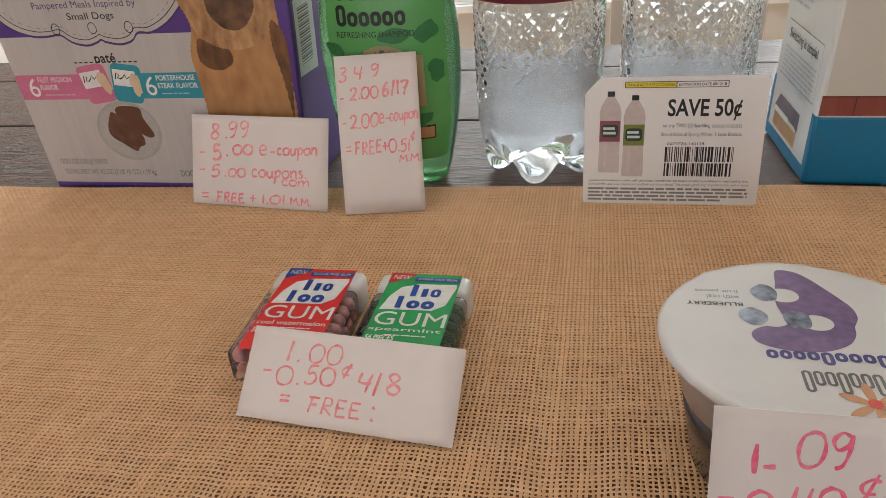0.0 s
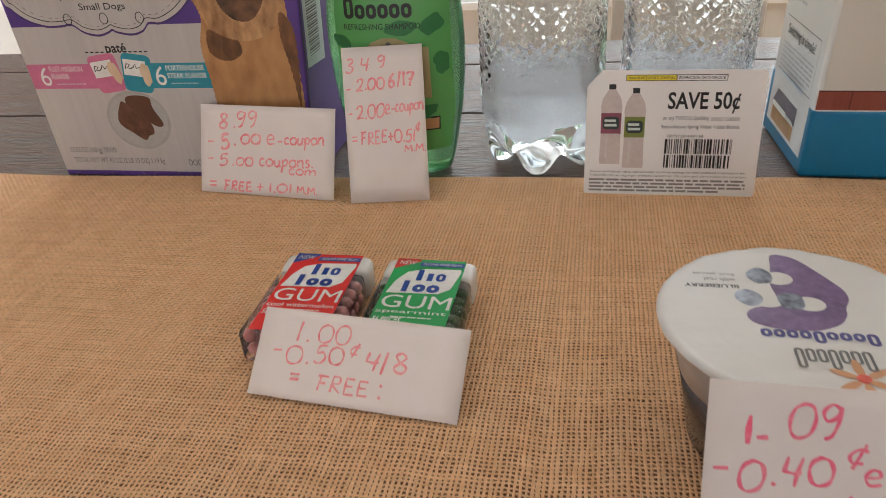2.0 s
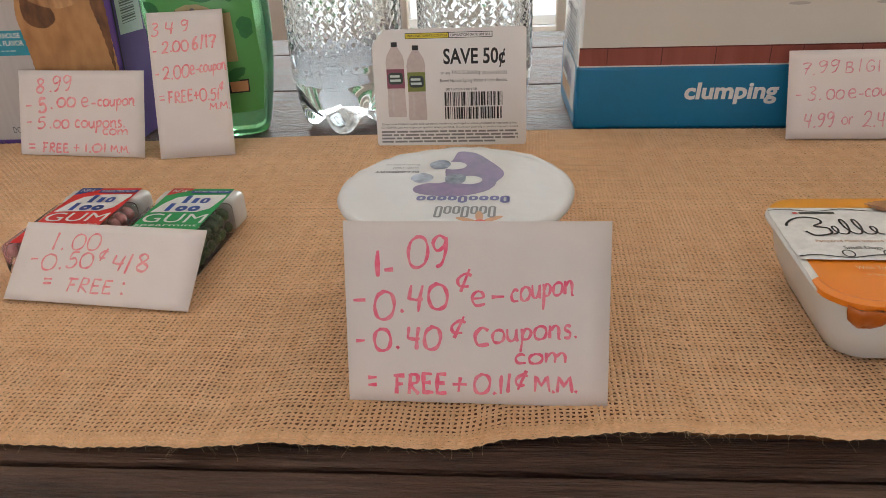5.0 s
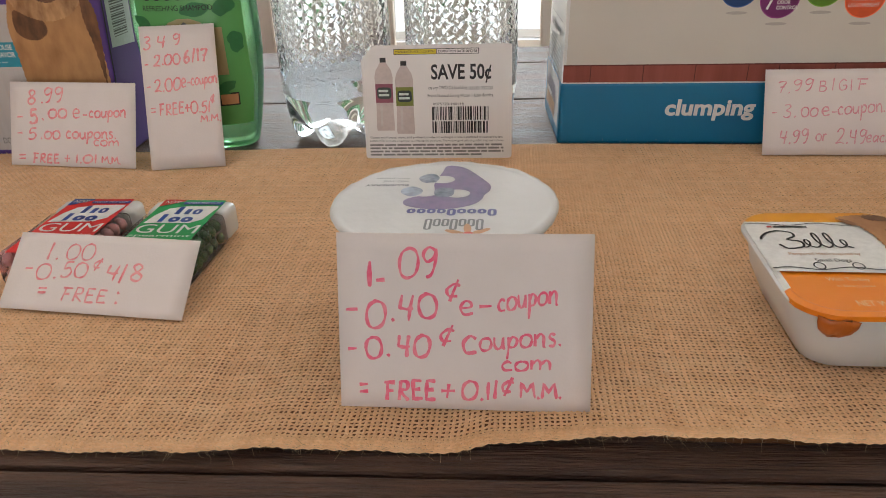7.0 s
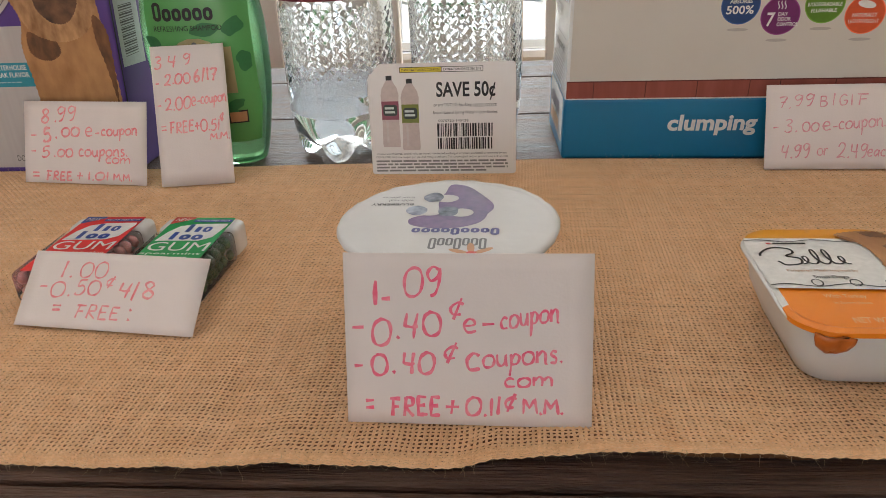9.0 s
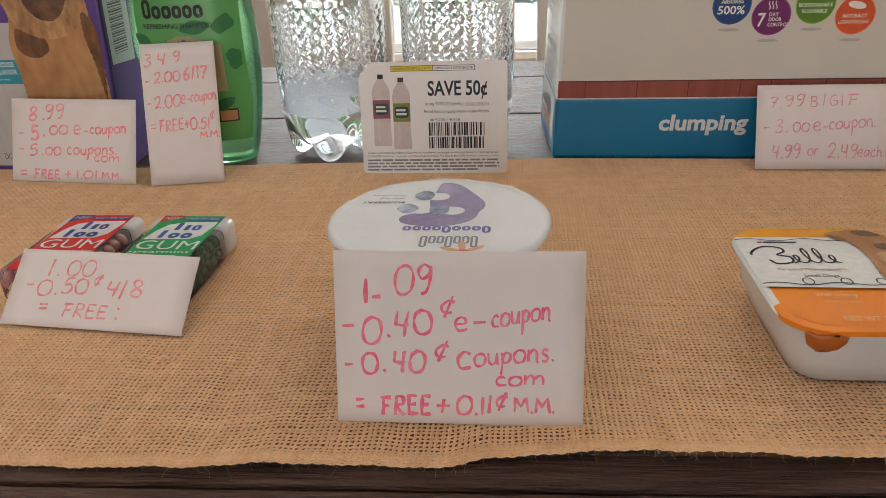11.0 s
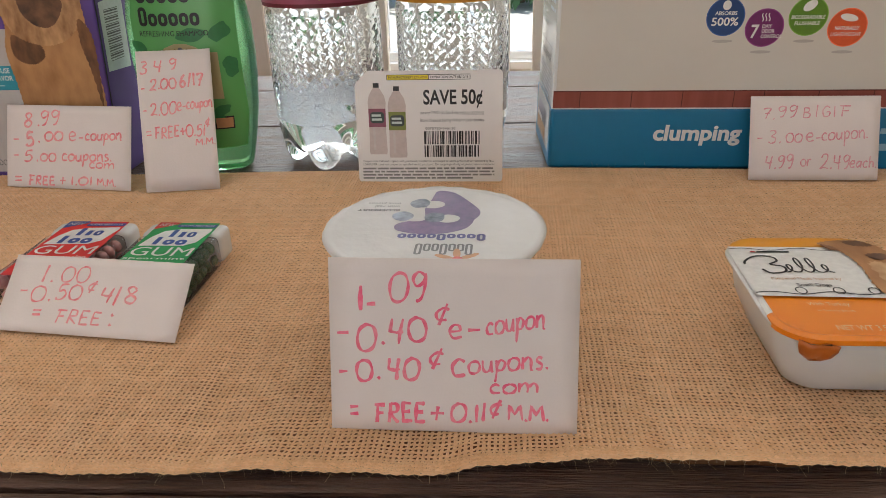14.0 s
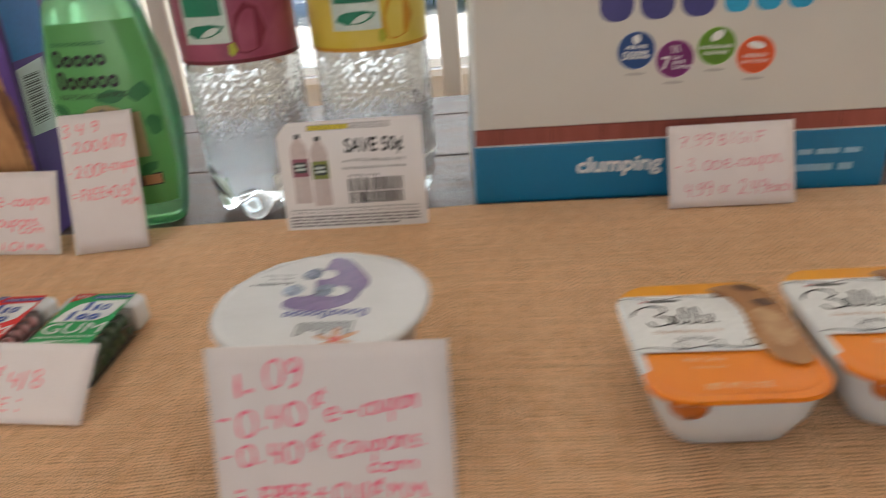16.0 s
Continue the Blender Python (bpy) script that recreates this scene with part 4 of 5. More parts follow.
def water_bottle(x, y, turn, label, main, edge, words):
    b = thing("water_bottle", pose(x, y, TOP_Z + 0.0002, 0, 0, turn), label, "bottle", "sparkling water bottles")
    prof = [(0.010, 0.012), (0.018, 0.006), (0.026, 0.001), (0.0305, 0.0), (0.0335, 0.003), (0.0355, 0.009), (0.037, 0.017), (0.0385, 0.027), (0.0392, 0.034)]
    prof += [(0.0397, 0.034 + 0.0013 * i) for i in range(1, 58)]
    prof += [(0.0388, 0.111), (0.0388, 0.178), (0.0397, 0.183)] + [(0.0397 - 0.000006 * i ** 2.2, 0.183 + 0.0025 * i) for i in range(1, 26)]
    prof += [(0.0150, 0.262), (0.0135, 0.268), (0.0135, 0.285)]
    part("body", lathe(prof, 240, bottle_shape), M_WATER, b, "clear ribbed plastic filled with water", smooth=True)
    r = 0.0402
    lab = part("label", wrap(r, -180, 180, 0.1125, 0.176, 96, 4), main, b, words, smooth=True)
    part("label_edge", wrap(r + 0.0002, -180, 180, 0.1125, 0.1150, 96, 1), edge, lab, smooth=True)
    badge = part("badge", wrap(r + 0.0003, -34, 12, 0.126, 0.170, 24, 5), M_MINTWHITE, lab, "pale badge with green shapes", smooth=True)
    part("badge_shape", wrap(r + 0.0006, -30, 8, 0.143, 0.156, 20, 3), M_LOGOGREEN, badge, smooth=True)
    part("badge_shape", wrap_shape(r + 0.0009, [(-30, 0.132), (-20, 0.1295), (-6, 0.130), (4, 0.133), (8, 0.1365), (-4, 0.138), (-18, 0.1375), (-26, 0.136)]), M_LOGOGREEN, badge)
    part("badge_shape", wrap(r + 0.0008, -22, 2, 0.160, 0.166, 14, 2), M_LOGOGREEN, badge, smooth=True)
    part("fruit_print", wrap_shape(r + 0.0005, [(14, 0.120), (24, 0.118), (38, 0.121), (46, 0.132), (40, 0.146), (28, 0.150), (18, 0.142), (13, 0.130)]),
         ink("fruit_print", (0.20, 0.02, 0.045)) if main is M_MAROON else M_AMBERLINE, lab)
    part("leaf_print", wrap_shape(r + 0.0007, [(8, 0.119), (12, 0.117), (16, 0.121), (14, 0.126), (9, 0.125)]), ink("lime_leaf", (0.42, 0.42, 0.04)), lab)
    part("cap", lathe([(0.0145, 0.270), (0.0152, 0.272), (0.0152, 0.288), (0.0142, 0.290)], 40, lambda a, q, z: (q * (1 + 0.02 * math.cos(30 * a)), z)), M_CAP, b, smooth=True)
    return b


water_bottle(-0.1158, 0.3180, 0, "clear sparkling water bottle with a maroon label", M_MAROON, ink("maroon_edge", (0.15, 0.012, 0.025)), "maroon berry label")
water_bottle(-0.0265, 0.3300, 9, "clear sparkling water bottle with a yellow label", M_LEMON, M_AMBERLINE, "yellow lemon label")

# ---------- shampoo bottle ----------
SH = [(0.0, 0.0285, 0.014), (0.0015, 0.031, 0.0165), (0.006, 0.0325, 0.0185), (0.014, 0.0345, 0.0195), (0.026, 0.037, 0.0205), (0.045, 0.0405, 0.0212), (0.065, 0.0426, 0.0215),
      (0.085, 0.0433, 0.0213), (0.100, 0.0428, 0.0207), (0.112, 0.0412, 0.0200), (0.124, 0.0388, 0.0192), (0.136, 0.0360, 0.0183), (0.148, 0.0335, 0.0175), (0.156, 0.0312, 0.0168),
      (0.161, 0.028, 0.0158), (0.164, 0.022, 0.0140)]


def sh_at(z):
    return (float(np.interp(z, [s[0] for s in SH], [s[1] for s in SH])), float(np.interp(z, [s[0] for s in SH], [s[2] for s in SH])))


def sh_front(x, z):
    w, d = sh_at(z)
    return -d * max(0.0, 1 - min(1.0, abs(x / w)) ** 2.6) ** (1 / 2.2)


def sh_outline(z, w, d, n=64):
    out = []
    for i in range(n):
        a = math.tau * i / n
        c, s = math.cos(a), math.sin(a)
        out.append((w * math.copysign(abs(c) ** (2 / 2.6), c), d * math.copysign(abs(s) ** (2 / 2.2), s), z))
    return out


def on_shampoo(bm, off):
    if len(bm.faces) == 1:
        bmesh.ops.poke(bm, faces=bm.faces[:])
        bmesh.ops.subdivide_edges(bm, edges=bm.edges[:], cuts=3, use_grid_fill=True)
    for v in bm.verts:
        v.co = Vector((v.co.x, sh_front(v.co.x, v.co.y) - off, v.co.y))
    return bm


def sh_patch(edges, off, n=26):
    """A printed area on the bottle's front: rows of (height, left, right)."""
    bm = bmesh.new()
    rows = [[bm.verts.new((a + (b - a) * i / n, sh_front(a + (b - a) * i / n, z) - off, z)) for i in range(n + 1)] for z, a, b in edges]
    for p, q in zip(rows, rows[1:]):
        for i in range(n):
            bm.faces.new((p[i], p[i + 1], q[i + 1], q[i]))
    return bm


sham = thing("shampoo_bottle", pose(-0.2055, 0.3000, TOP_Z + 0.0002, 0, 0, 2), "green translucent shampoo bottle with a green label", "bottle")
zs = [s[0] for s in SH[:2]] + [0.004 + 0.158 * i / 44 for i in range(45)] + [0.164]
sham_body = part("body", loft([sh_outline(z, *sh_at(z)) for z in zs]), M_SHAMPOO, sham, "translucent green plastic", smooth=True)
part("cap", loft([sh_outline(z, w, d) for z, w, d in ((0.1642, 0.0215, 0.0135), (0.166, 0.023, 0.0145), (0.190, 0.0205, 0.0135), (0.1925, 0.0185, 0.012))]), M_LEAF, sham, "dark green cap", smooth=True)
lz = [0.0185 + 0.1265 * i / 40 for i in range(41)]
sham_label = part("label", sh_patch([(z, -min(0.0335, sh_at(z)[0] * 0.80), min(0.0370, sh_at(z)[0] * 0.915)) for z in lz], 0.0004), M_SHLABEL, sham, "green printed label", smooth=True)
part("brand_shape", on_shampoo(rhythm(-0.0265, 0.1030, 0.0160, 0.1150, "Oooooo", 0.0021, 0), 0.0009), M_BLACK, sham_label)
part("brand_shape", on_shampoo(rhythm(-0.0265, 0.1175, 0.0110, 0.1285, "Ooooo", 0.0021, 0), 0.0009), M_BLACK, sham_label)
part("brand_shape", on_shampoo(rhythm(-0.0260, 0.1310, 0.0120, 0.1340, "ooooooo", 0.0006, 0), 0.0009), M_LEAF, sham_label)
part("lettering", on_shampoo(lettering("REFRESHING SHAMPOO", -0.0270, 0.0965, 0.0470, 0.0034, 0, 0.01), 0.0008), M_BLACK, sham_label)
for i, (x, z, rx, rz, t) in enumerate(((-0.029, 0.089, 0.007, 0.0035, -30), (0.008, 0.097, 0.010, 0.0045, 10), (0.026, 0.098, 0.008, 0.005, 35), (0.031, 0.076, 0.0045, 0.007, 0),
                                       (-0.028, 0.078, 0.004, 0.006, 0), (0.021, 0.046, 0.006, 0.0035, 20), (0.019, 0.040, 0.004, 0.004, 0))):
    part("leaf_print", on_shampoo(flat(oval(x, z, rx, rz, 20, t, 0.3, i), 0), 0.0006 + 0.00005 * i), M_LEAF, sham_label)
part("crate_print", on_shampoo(flat([(-0.024, 0.054), (0.024, 0.054), (0.024, 0.0855), (0.014, 0.0855), (0.011, 0.089), (0.004, 0.0915), (-0.004, 0.0915), (-0.011, 0.089), (-0.014, 0.0855), (-0.024, 0.0855)], 0), 0.0011), M_CRATE, sham_label, "pale wooden crate picture")
for x in (-0.012, -0.004, 0.004, 0.0145):
    part("crate_line", on_shampoo(flat(rect(x, 0.054, x + 0.0004, 0.0885), 0), 0.0013), ink("crate_joint", (0.16, 0.12, 0.05)), sham_label)
part("crate_knob", on_shampoo(flat(oval(0.0, 0.0875, 0.0018, 0.0018, 16), 0), 0.0014), M_GREYINK, sham_label)
part("strip_print", sh_patch([(0.0325, 0.006, 0.0275), (0.0415, 0.006, 0.0280)], 0.0008, 8), M_BLACK, sham_label)
part("strip_print", sh_patch([(0.0335, 0.016, 0.0268), (0.0405, 0.016, 0.0274)], 0.0011, 8), M_PEACH, sham_label)
part("strip_print", sh_patch([(0.0335, 0.006, 0.0125), (0.0405, 0.006, 0.0125)], 0.0011, 8), M_MINTWHITE, sham_label)

# ---------- dog food carton ----------
DW, DD, DH = 0.1880, 0.0880, 0.205
dog_box = thing("dog_food_carton", pose(-0.4495, 0.2715, TOP_Z, 0, 0, 0.4), "purple and white dog food carton with printed pictures", "carton")
FLARE = 0.55


def flared(bm, axis):
    """The full carton bulges: it widens a little with height."""
    for v in bm.verts:
        v.co.x += (v.co.x - DW / 2) * FLARE * v.co[axis]
    return bm


dog_body = part("body", flared(box(0, DW, 0, DD, 0.0002, DH, 0.0018, 3), 2), M_PURPLE, dog_box, "purple cardboard box")


def dfront(bm, mat, name="print", label=""):
    return part(name, flared(bm, 1), mat, dog_body, label, m=FRONT @ THIN)


dfront(flat(rect(0.001, 0.0045, 0.1500, 0.1042), 0.0002), M_STRIPED, "front_panel", "white panel with faint stripes")
scallop = rounded([(0.0015, 0.122), (0.006, 0.1135), (0.014, 0.1065), (0.0255, 0.1025), (0.036, 0.1025), (0.043, 0.1032), (0.050, 0.0982), (0.059, 0.0962), (0.066, 0.0980), (0.069, 0.0995),
                   (0.072, 0.0980), (0.081, 0.0964), (0.089, 0.0985), (0.094, 0.1032), (0.102, 0.1030), (0.112, 0.1075), (0.120, 0.1140), (0.1265, 0.1225), (0.129, 0.135), (0.128, 0.165), (0.115, 0.195),
                   (0.015, 0.195), (0.002, 0.17)], 4)
scallop = [(x, y + 0.0025) for x, y in scallop]
cloud = scallop
dfront(flat([(x, y - 0.0014) for x, y in cloud], 0.0003), M_PURPLEDARK)
dfront(flat(cloud, 0.0005), M_STRIPED, "cloud_panel", "white scalloped panel")
inner = [(0.066 + (x - 0.066) * 0.955, 0.150 + (y - 0.150) * 0.945) for x, y in scallop[:76]]
dfront(stroke(inner, 0.0005, 0.0007), M_BLACK)
for k in range(2, 74, 2):
    dfront(stroke([(x * 0.965 + 0.0023, y + 0.0022) for x, y in inner[k:k + 2]], 0.0003, 0.0007), M_GREYINK)
for cx in (0.0415, 0.0655, 0.0890):
    dfront(stroke(oval(cx, 0.1085, 0.0026, 0.0034, 14) + [(cx + 0.0026, 0.1085)], 0.0005, 0.0009), M_BLACK)
dfront(lettering("Pampered Meals Inspired by", 0.0310, 0.1195, 0.066, 0.0055, 0.0007, 0.006), M_PURPLEDARK, "lettering")
dfront(lettering("Small Dogs", 0.0515, 0.1125, 0.0300, 0.0055, 0.0007, 0.006), M_BLACK, "lettering")
dfront(lettering("paté", 0.0605, 0.0850, 0.0140, 0.0080, 0.0005, 0.02), M_BLACK, "lettering")
for x in (0.046, 0.0495, 0.053, 0.0565, 0.0755, 0.079, 0.0825, 0.086):
    dfront(flat(rect(x, 0.0870, x + 0.0022, 0.0878), 0.0005), M_BLACK)
dfront(flat(rect(0.0012, 0.0635, 0.056, 0.0800), 0.0004), M_PINKBAND, "flavour_band", "pink flavour band")
dfront(flat(rect(0.083, 0.0635, 0.1275, 0.0800), 0.0004), M_TEALBAND, "flavour_band", "teal flavour band")
for x in (0.0085, 0.0895):
    dfront(lettering("6", x, 0.0655, 0.0070, 0.0125, 0.0006, 0.0), M_WHITEINK, "lettering")
dfront(lettering("FILET MIGNON", 0.0165, 0.0750, 0.0235, 0.0035, 0.0006, 0.015), M_WHITEINK, "lettering")
dfront(lettering("FLAVOR", 0.0165, 0.0700, 0.0125, 0.0035, 0.0006, 0.015), M_WHITEINK, "lettering")
dfront(lettering("PORTERHOUSE", 0.0975, 0.0750, 0.0255, 0.0035, 0.0006, 0.015), M_WHITEINK, "lettering")
dfront(lettering("STEAK FLAVOR", 0.0975, 0.0700, 0.0265, 0.0035, 0.0006, 0.015), M_WHITEINK, "lettering")
dfront(rows_of_bars(0.0185, 0.0658, 0.040, 0.0675, 1, 0.5, 0.0006, 1), ink("band_print", (0.66, 0.40, 0.48)))
dfront(rows_of_bars(0.099, 0.0658, 0.123, 0.0675, 1, 0.5, 0.0006, 2), ink("band_print_blue", (0.34, 0.52, 0.58)))
for cx, tone, t in ((0.0565, M_PINKBAND, 8), (0.0775, M_TEALBAND, -8)):
    c, s = math.cos(radians(t)), math.sin(radians(t))

    def tilt(pts, cx=cx, c=c, s=s):
        return [(cx + x * c - y * s, 0.0735 + x * s + y * c) for x, y in pts]
    dfront(flat(tilt(round_rect(-0.0098, -0.0125, 0.0098, 0.0125, 0.0035)), 0.0008), tone, "tray_picture", "printed picture of a small tray")
    dfront(flat(tilt(rect(-0.0088, -0.002, 0.0060, 0.0085)), 0.0010), M_WHITEINK)
    dfront(stroke(tilt([(-0.0075, 0.002), (-0.0065, 0.006), (-0.0045, 0.005), (-0.006, 0.003), (-0.004, 0.0025), (-0.002, 0.004), (-0.001, 0.006), (0.0, 0.003), (0.002, 0.0045), (0.003, 0.0025)]), 0.0007, 0.0012), M_BLACK)
    dfront(flat(tilt(oval(0.0058, 0.0005, 0.0033, 0.0075, 18, 10, 0.3, 3)), 0.0014), M_FURLIGHT)
dfront(flat(oval(0.0690, 0.0415, 0.0225, 0.0205, 36), 0.0005), M_PLATE, "plate_picture", "printed white plate with brown meat")
dfront(flat(oval(0.0690, 0.0415, 0.0205, 0.0185, 36), 0.0006), ink("plate_inner_print", (0.44, 0.42, 0.40)))
dfront(flat(rounded([(0.0545, 0.043), (0.0585, 0.0525), (0.0625, 0.0540), (0.0760, 0.0420), (0.0780, 0.0330), (0.0735, 0.0305), (0.0700, 0.0275), (0.0620, 0.0330), (0.0560, 0.0375)], 4), 0.0008), M_MEAT)
dfront(flat(rounded([(0.0635, 0.0535), (0.0665, 0.0585), (0.0800, 0.0575), (0.0815, 0.0500), (0.0862, 0.0395), (0.0830, 0.0370), (0.0775, 0.0395), (0.0720, 0.0450)], 4), 0.0010), ink("meat_print_light", (0.12, 0.045, 0.025)))
dfront(lettering("12/3.5 OZ (100 g) TRAYS", 0.0100, 0.0168, 0.0355, 0.0050, 0.0005, 0.008), M_GREYINK, "lettering")
dfront(lettering("TOTAL NET WT 42 OZ (2 LB 10 OZ) 1.19 kg", 0.0105, 0.0092, 0.0690, 0.0050, 0.0005, 0.008), M_GREYINK, "lettering")
dfront(lettering("DOG FOOD", 0.0975, 0.0092, 0.0230, 0.0045, 0.0005, 0.0), M_GREYINK, "lettering")
dfront(flat(tufted([(0.1275, 0.030), (0.1265, 0.062), (0.1240, 0.090), (0.1275, 0.108), (0.1215, 0.126), (0.1200, 0.150), (0.1290, 0.180), (0.1500, 0.195), (0.1700, 0.190), (0.1795, 0.165),
                    (0.1790, 0.135), (0.1810, 0.105), (0.1850, 0.065), (0.1860, 0.030), (0.1860, 0.006), (0.150, 0.005), (0.1290, 0.006)], 0.0005, 3, 14), 0.0011), M_FUR, "animal_shape", "plain tan shape")
umber = material("umber_print", (0.10, 0.04, 0.016), 0.45, colour2=(0.26, 0.11, 0.04), scale=130, stretch=(1.5, 0.7, 1))
dfront(flat(tufted([(0.1300, 0.100), (0.1380, 0.098), (0.1480, 0.094), (0.1500, 0.086), (0.1430, 0.081), (0.1340, 0.082), (0.1285, 0.088)], 0.0006, 4, 14), 0.0012), umber)
dfront(flat(tufted([(0.1270, 0.150), (0.1265, 0.118), (0.1320, 0.102), (0.1440, 0.0945), (0.1580, 0.0935), (0.1710, 0.1000), (0.1790, 0.116), (0.1790, 0.150), (0.1560, 0.172)], 0.0005, 5, 14), 0.0013),
       material("muzzle_print", (0.25, 0.11, 0.04), 0.45, colour2=(0.60, 0.34, 0.16), scale=130, stretch=(1.5, 0.7, 1)))
dfront(flat(tufted([(0.1400, 0.127), (0.1520, 0.131), (0.1640, 0.127), (0.1680, 0.119), (0.1630, 0.109), (0.1560, 0.1045), (0.1470, 0.1065), (0.1400, 0.115)], 0.0004, 9, 10), 0.0015), M_FURDARK)
dfront(flat(tufted([(0.1760, 0.110), (0.1835, 0.100), (0.1845, 0.075), (0.1830, 0.050), (0.1790, 0.075), (0.1750, 0.095)], 0.0005, 6, 10), 0.0014), umber)
def stripes(x0, y0, x1, y1, n, z):
    """A barcode lying on its side."""
    bm = bmesh.new()
    for i in range(n):
        y = y0 + (y1 - y0) * i / n
        bm.faces.new([bm.verts.new((a, b, z)) for a, b in rect(x0, y, x1, y + (y1 - y0) / n * (0.3 + 0.4 * ((i * 7) % 3) / 2))])
    MANY.append(bm)
    return bm


dside = Matrix(((0, FLARE * DW / 2, 1, DW), (1, 0, 0, 0), (0, 1, 0, 0), (0, 0, 0, 1)))
for b, mt in ((flat([(0.005, 0.074), (0.037, 0.072), (0.037, 0.122), (0.005, 0.119)], 0.0002), M_LABELWHITE), (flat(rect(0.004, 0.1245, 0.050, 0.2), 0.0002), M_BLUEPRINT),
              (stripes(0.010, 0.080, 0.029, 0.115, 22, 0.0004), M_GREYINK), (flat(rect(0.0005, 0.001, 0.002, 0.2), 0.0002), M_BLACK),
              (flat(rect(0.060, 0.040, 0.0608, 0.15), 0.0002), M_LABELWHITE)):
    for v in b.verts:
        v.co = dside @ v.co
    part("side_print", b, mt, dog_body)

# ---------- cat litter carton ----------
LW, LD, LH = 0.2720, 0.0880, 0.230
litter = thing("cat_litter_carton", pose(0.0417, 0.2925, TOP_Z, 0, 0, -1.2), "white, red and blue cat litter carton", "carton")


def skew(bm):
    """The carton stands a little out of square."""
    for v in bm.verts:
        v.co.x += 0.030 * v.co.z - 0.085 * v.co.y
    return bm


litter_body = part("body", skew(box(0, LW, 0, LD, 0.0002, LH, 0.0022, 3)), M_CARTONWHITE, litter, "glossy white cardboard box")


def lfront(bm, mat, name="print", label=""):
    for v in bm.verts:
        v.co.x += 0.030 * v.co.y
    return part(name, bm, mat, litter_body, label, m=FRONT @ THIN @ Matrix.Translation((0, 0, 0.0032)))


lfront(flat(rect(0.0022, 0.0545, LW - 0.001, LH - 0.003), 0.0002), M_CARTON, "front_panel", "cream front panel")
part("base_band", skew(box(-0.0006, LW + 0.0006, -0.0006, LD + 0.0006, 0.0001, 0.0428, 0.0024, 3)), M_TEAL, litter, "blue band round the base")
lfront(flat(rect(0.0005, 0.0430, LW - 0.0005, 0.0545), 0.0004), M_REDWOOD, "plank_band", "red wooden plank band")
for x in (0.018, 0.052, 0.085, 0.118, 0.137, 0.171, 0.205, 0.238):
    lfront(flat(rect(x, 0.0431, x + 0.0006, 0.0544), 0.0006), M_REDLINE)
lfront(flat(rect(0.0005, 0.0538, LW - 0.0005, 0.0546), 0.0006), M_REDLINE)
lfront(lettering("clumping", 0.0693, 0.0168, 0.0580, 0.0145, 0.0009, 0.034, 0.05), M_WHITEINK, "lettering", "white lettering")
lfront(rows_of_bars(0.2150, 0.0240, 0.2600, 0.0300, 1, 0.6, 0.0009, 4), ink("pale_letter", (0.35, 0.55, 0.66)))
lfront(rows_of_bars(0.2080, 0.0120, 0.2620, 0.0200, 1, 0.6, 0.0009, 6), ink("pale_letter_low", (0.30, 0.50, 0.62)))
for cx, cz, tone, words in ((0.1050, 0.1010, (0.012, 0.055, 0.20), (("ABSORBS", 0.0135, 0.0024, 0.001), ("500%", 0.0165, 0.0052, -0.0055))),
                            (0.1297, 0.0940, (0.17, 0.015, 0.13), (("7", 0.0048, 0.0085, -0.0065),)),
                            (0.1550, 0.1005, (0.11, 0.25, 0.015), (("BIODEGRADABLE", 0.0200, 0.0023, -0.0015), ("FLUSHABLE", 0.0150, 0.0023, -0.0052))),
                            (0.1795, 0.0935, (0.70, 0.10, 0.025), (("NATURALLY", 0.0145, 0.0023, -0.0015), ("LIGHTWEIGHT", 0.0180, 0.0023, -0.0052)))):
    lfront(flat(oval(cx, cz - 0.0150, 0.0065, 0.0010, 20), 0.00035), ink("badge_base_print", (0.48, 0.44, 0.40)))
    lfront(flat(oval(cx, cz, 0.0118, 0.0118, 36), 0.0005), ink("badge_rim", tuple(min(1, c * 1.7 + 0.03) for c in tone)))
    lfront(flat(oval(cx, cz, 0.0112, 0.0112, 36), 0.0006), ink("badge_print", tone), "round_badge", "round coloured badge")
    for text, w, h, dz in words:
        x = cx - w / 2 - (0.0055 if text == "7" else 0)
        lfront(lettering(text, x, cz + dz, w, h, 0.0008, 0.02), M_WHITEINK, "lettering")
for text, w, dz in (("DAY", 0.0058, -0.0002), ("ODOR", 0.0080, -0.0032), ("CONTROL", 0.0128, -0.0064)):
    lfront(lettering(text, 0.1283, 0.0940 + dz, w, 0.0023, 0.0008, 0.02), M_WHITEINK, "lettering")
for k in (-0.002, 0.0, 0.002):
    lfront(stroke([(0.1297 + k + 0.0006 * math.sin(i), 0.0980 + 0.0008 * i) for i in range(7)], 0.0006, 0.0008), M_WHITEINK)
lfront(flat(oval(0.1550, 0.1070, 0.0045, 0.0028, 18, 35), 0.0008), M_WHITEINK)
lfront(flat(oval(0.1795, 0.0995, 0.0055, 0.0022, 18, -12), 0.0008), M_WHITEINK)
lfront(flat(oval(0.1050, 0.1080, 0.0026, 0.0030, 16), 0.0008), M_WHITEINK)
for x in (0.081, 0.106, 0.131):
    lfront(flat(round_rect(x, 0.1195, x + 0.021, 0.1425, 0.009), 0.0005), M_NAVYINK, "brand_shape")
for x in (0.157, 0.176, 0.195):
    lfront(flat(round_rect(x, 0.1205, x + 0.0155, 0.1365, 0.006), 0.0005), ink("sky_print", (0.02, 0.36, 0.62)), "brand_shape")
lside = Matrix(((0.085, 0.030, -1, -0.085 * LD), (-1, 0, -0.085, LD), (0, 1, 0, 0), (0, 0, 0, 1)))
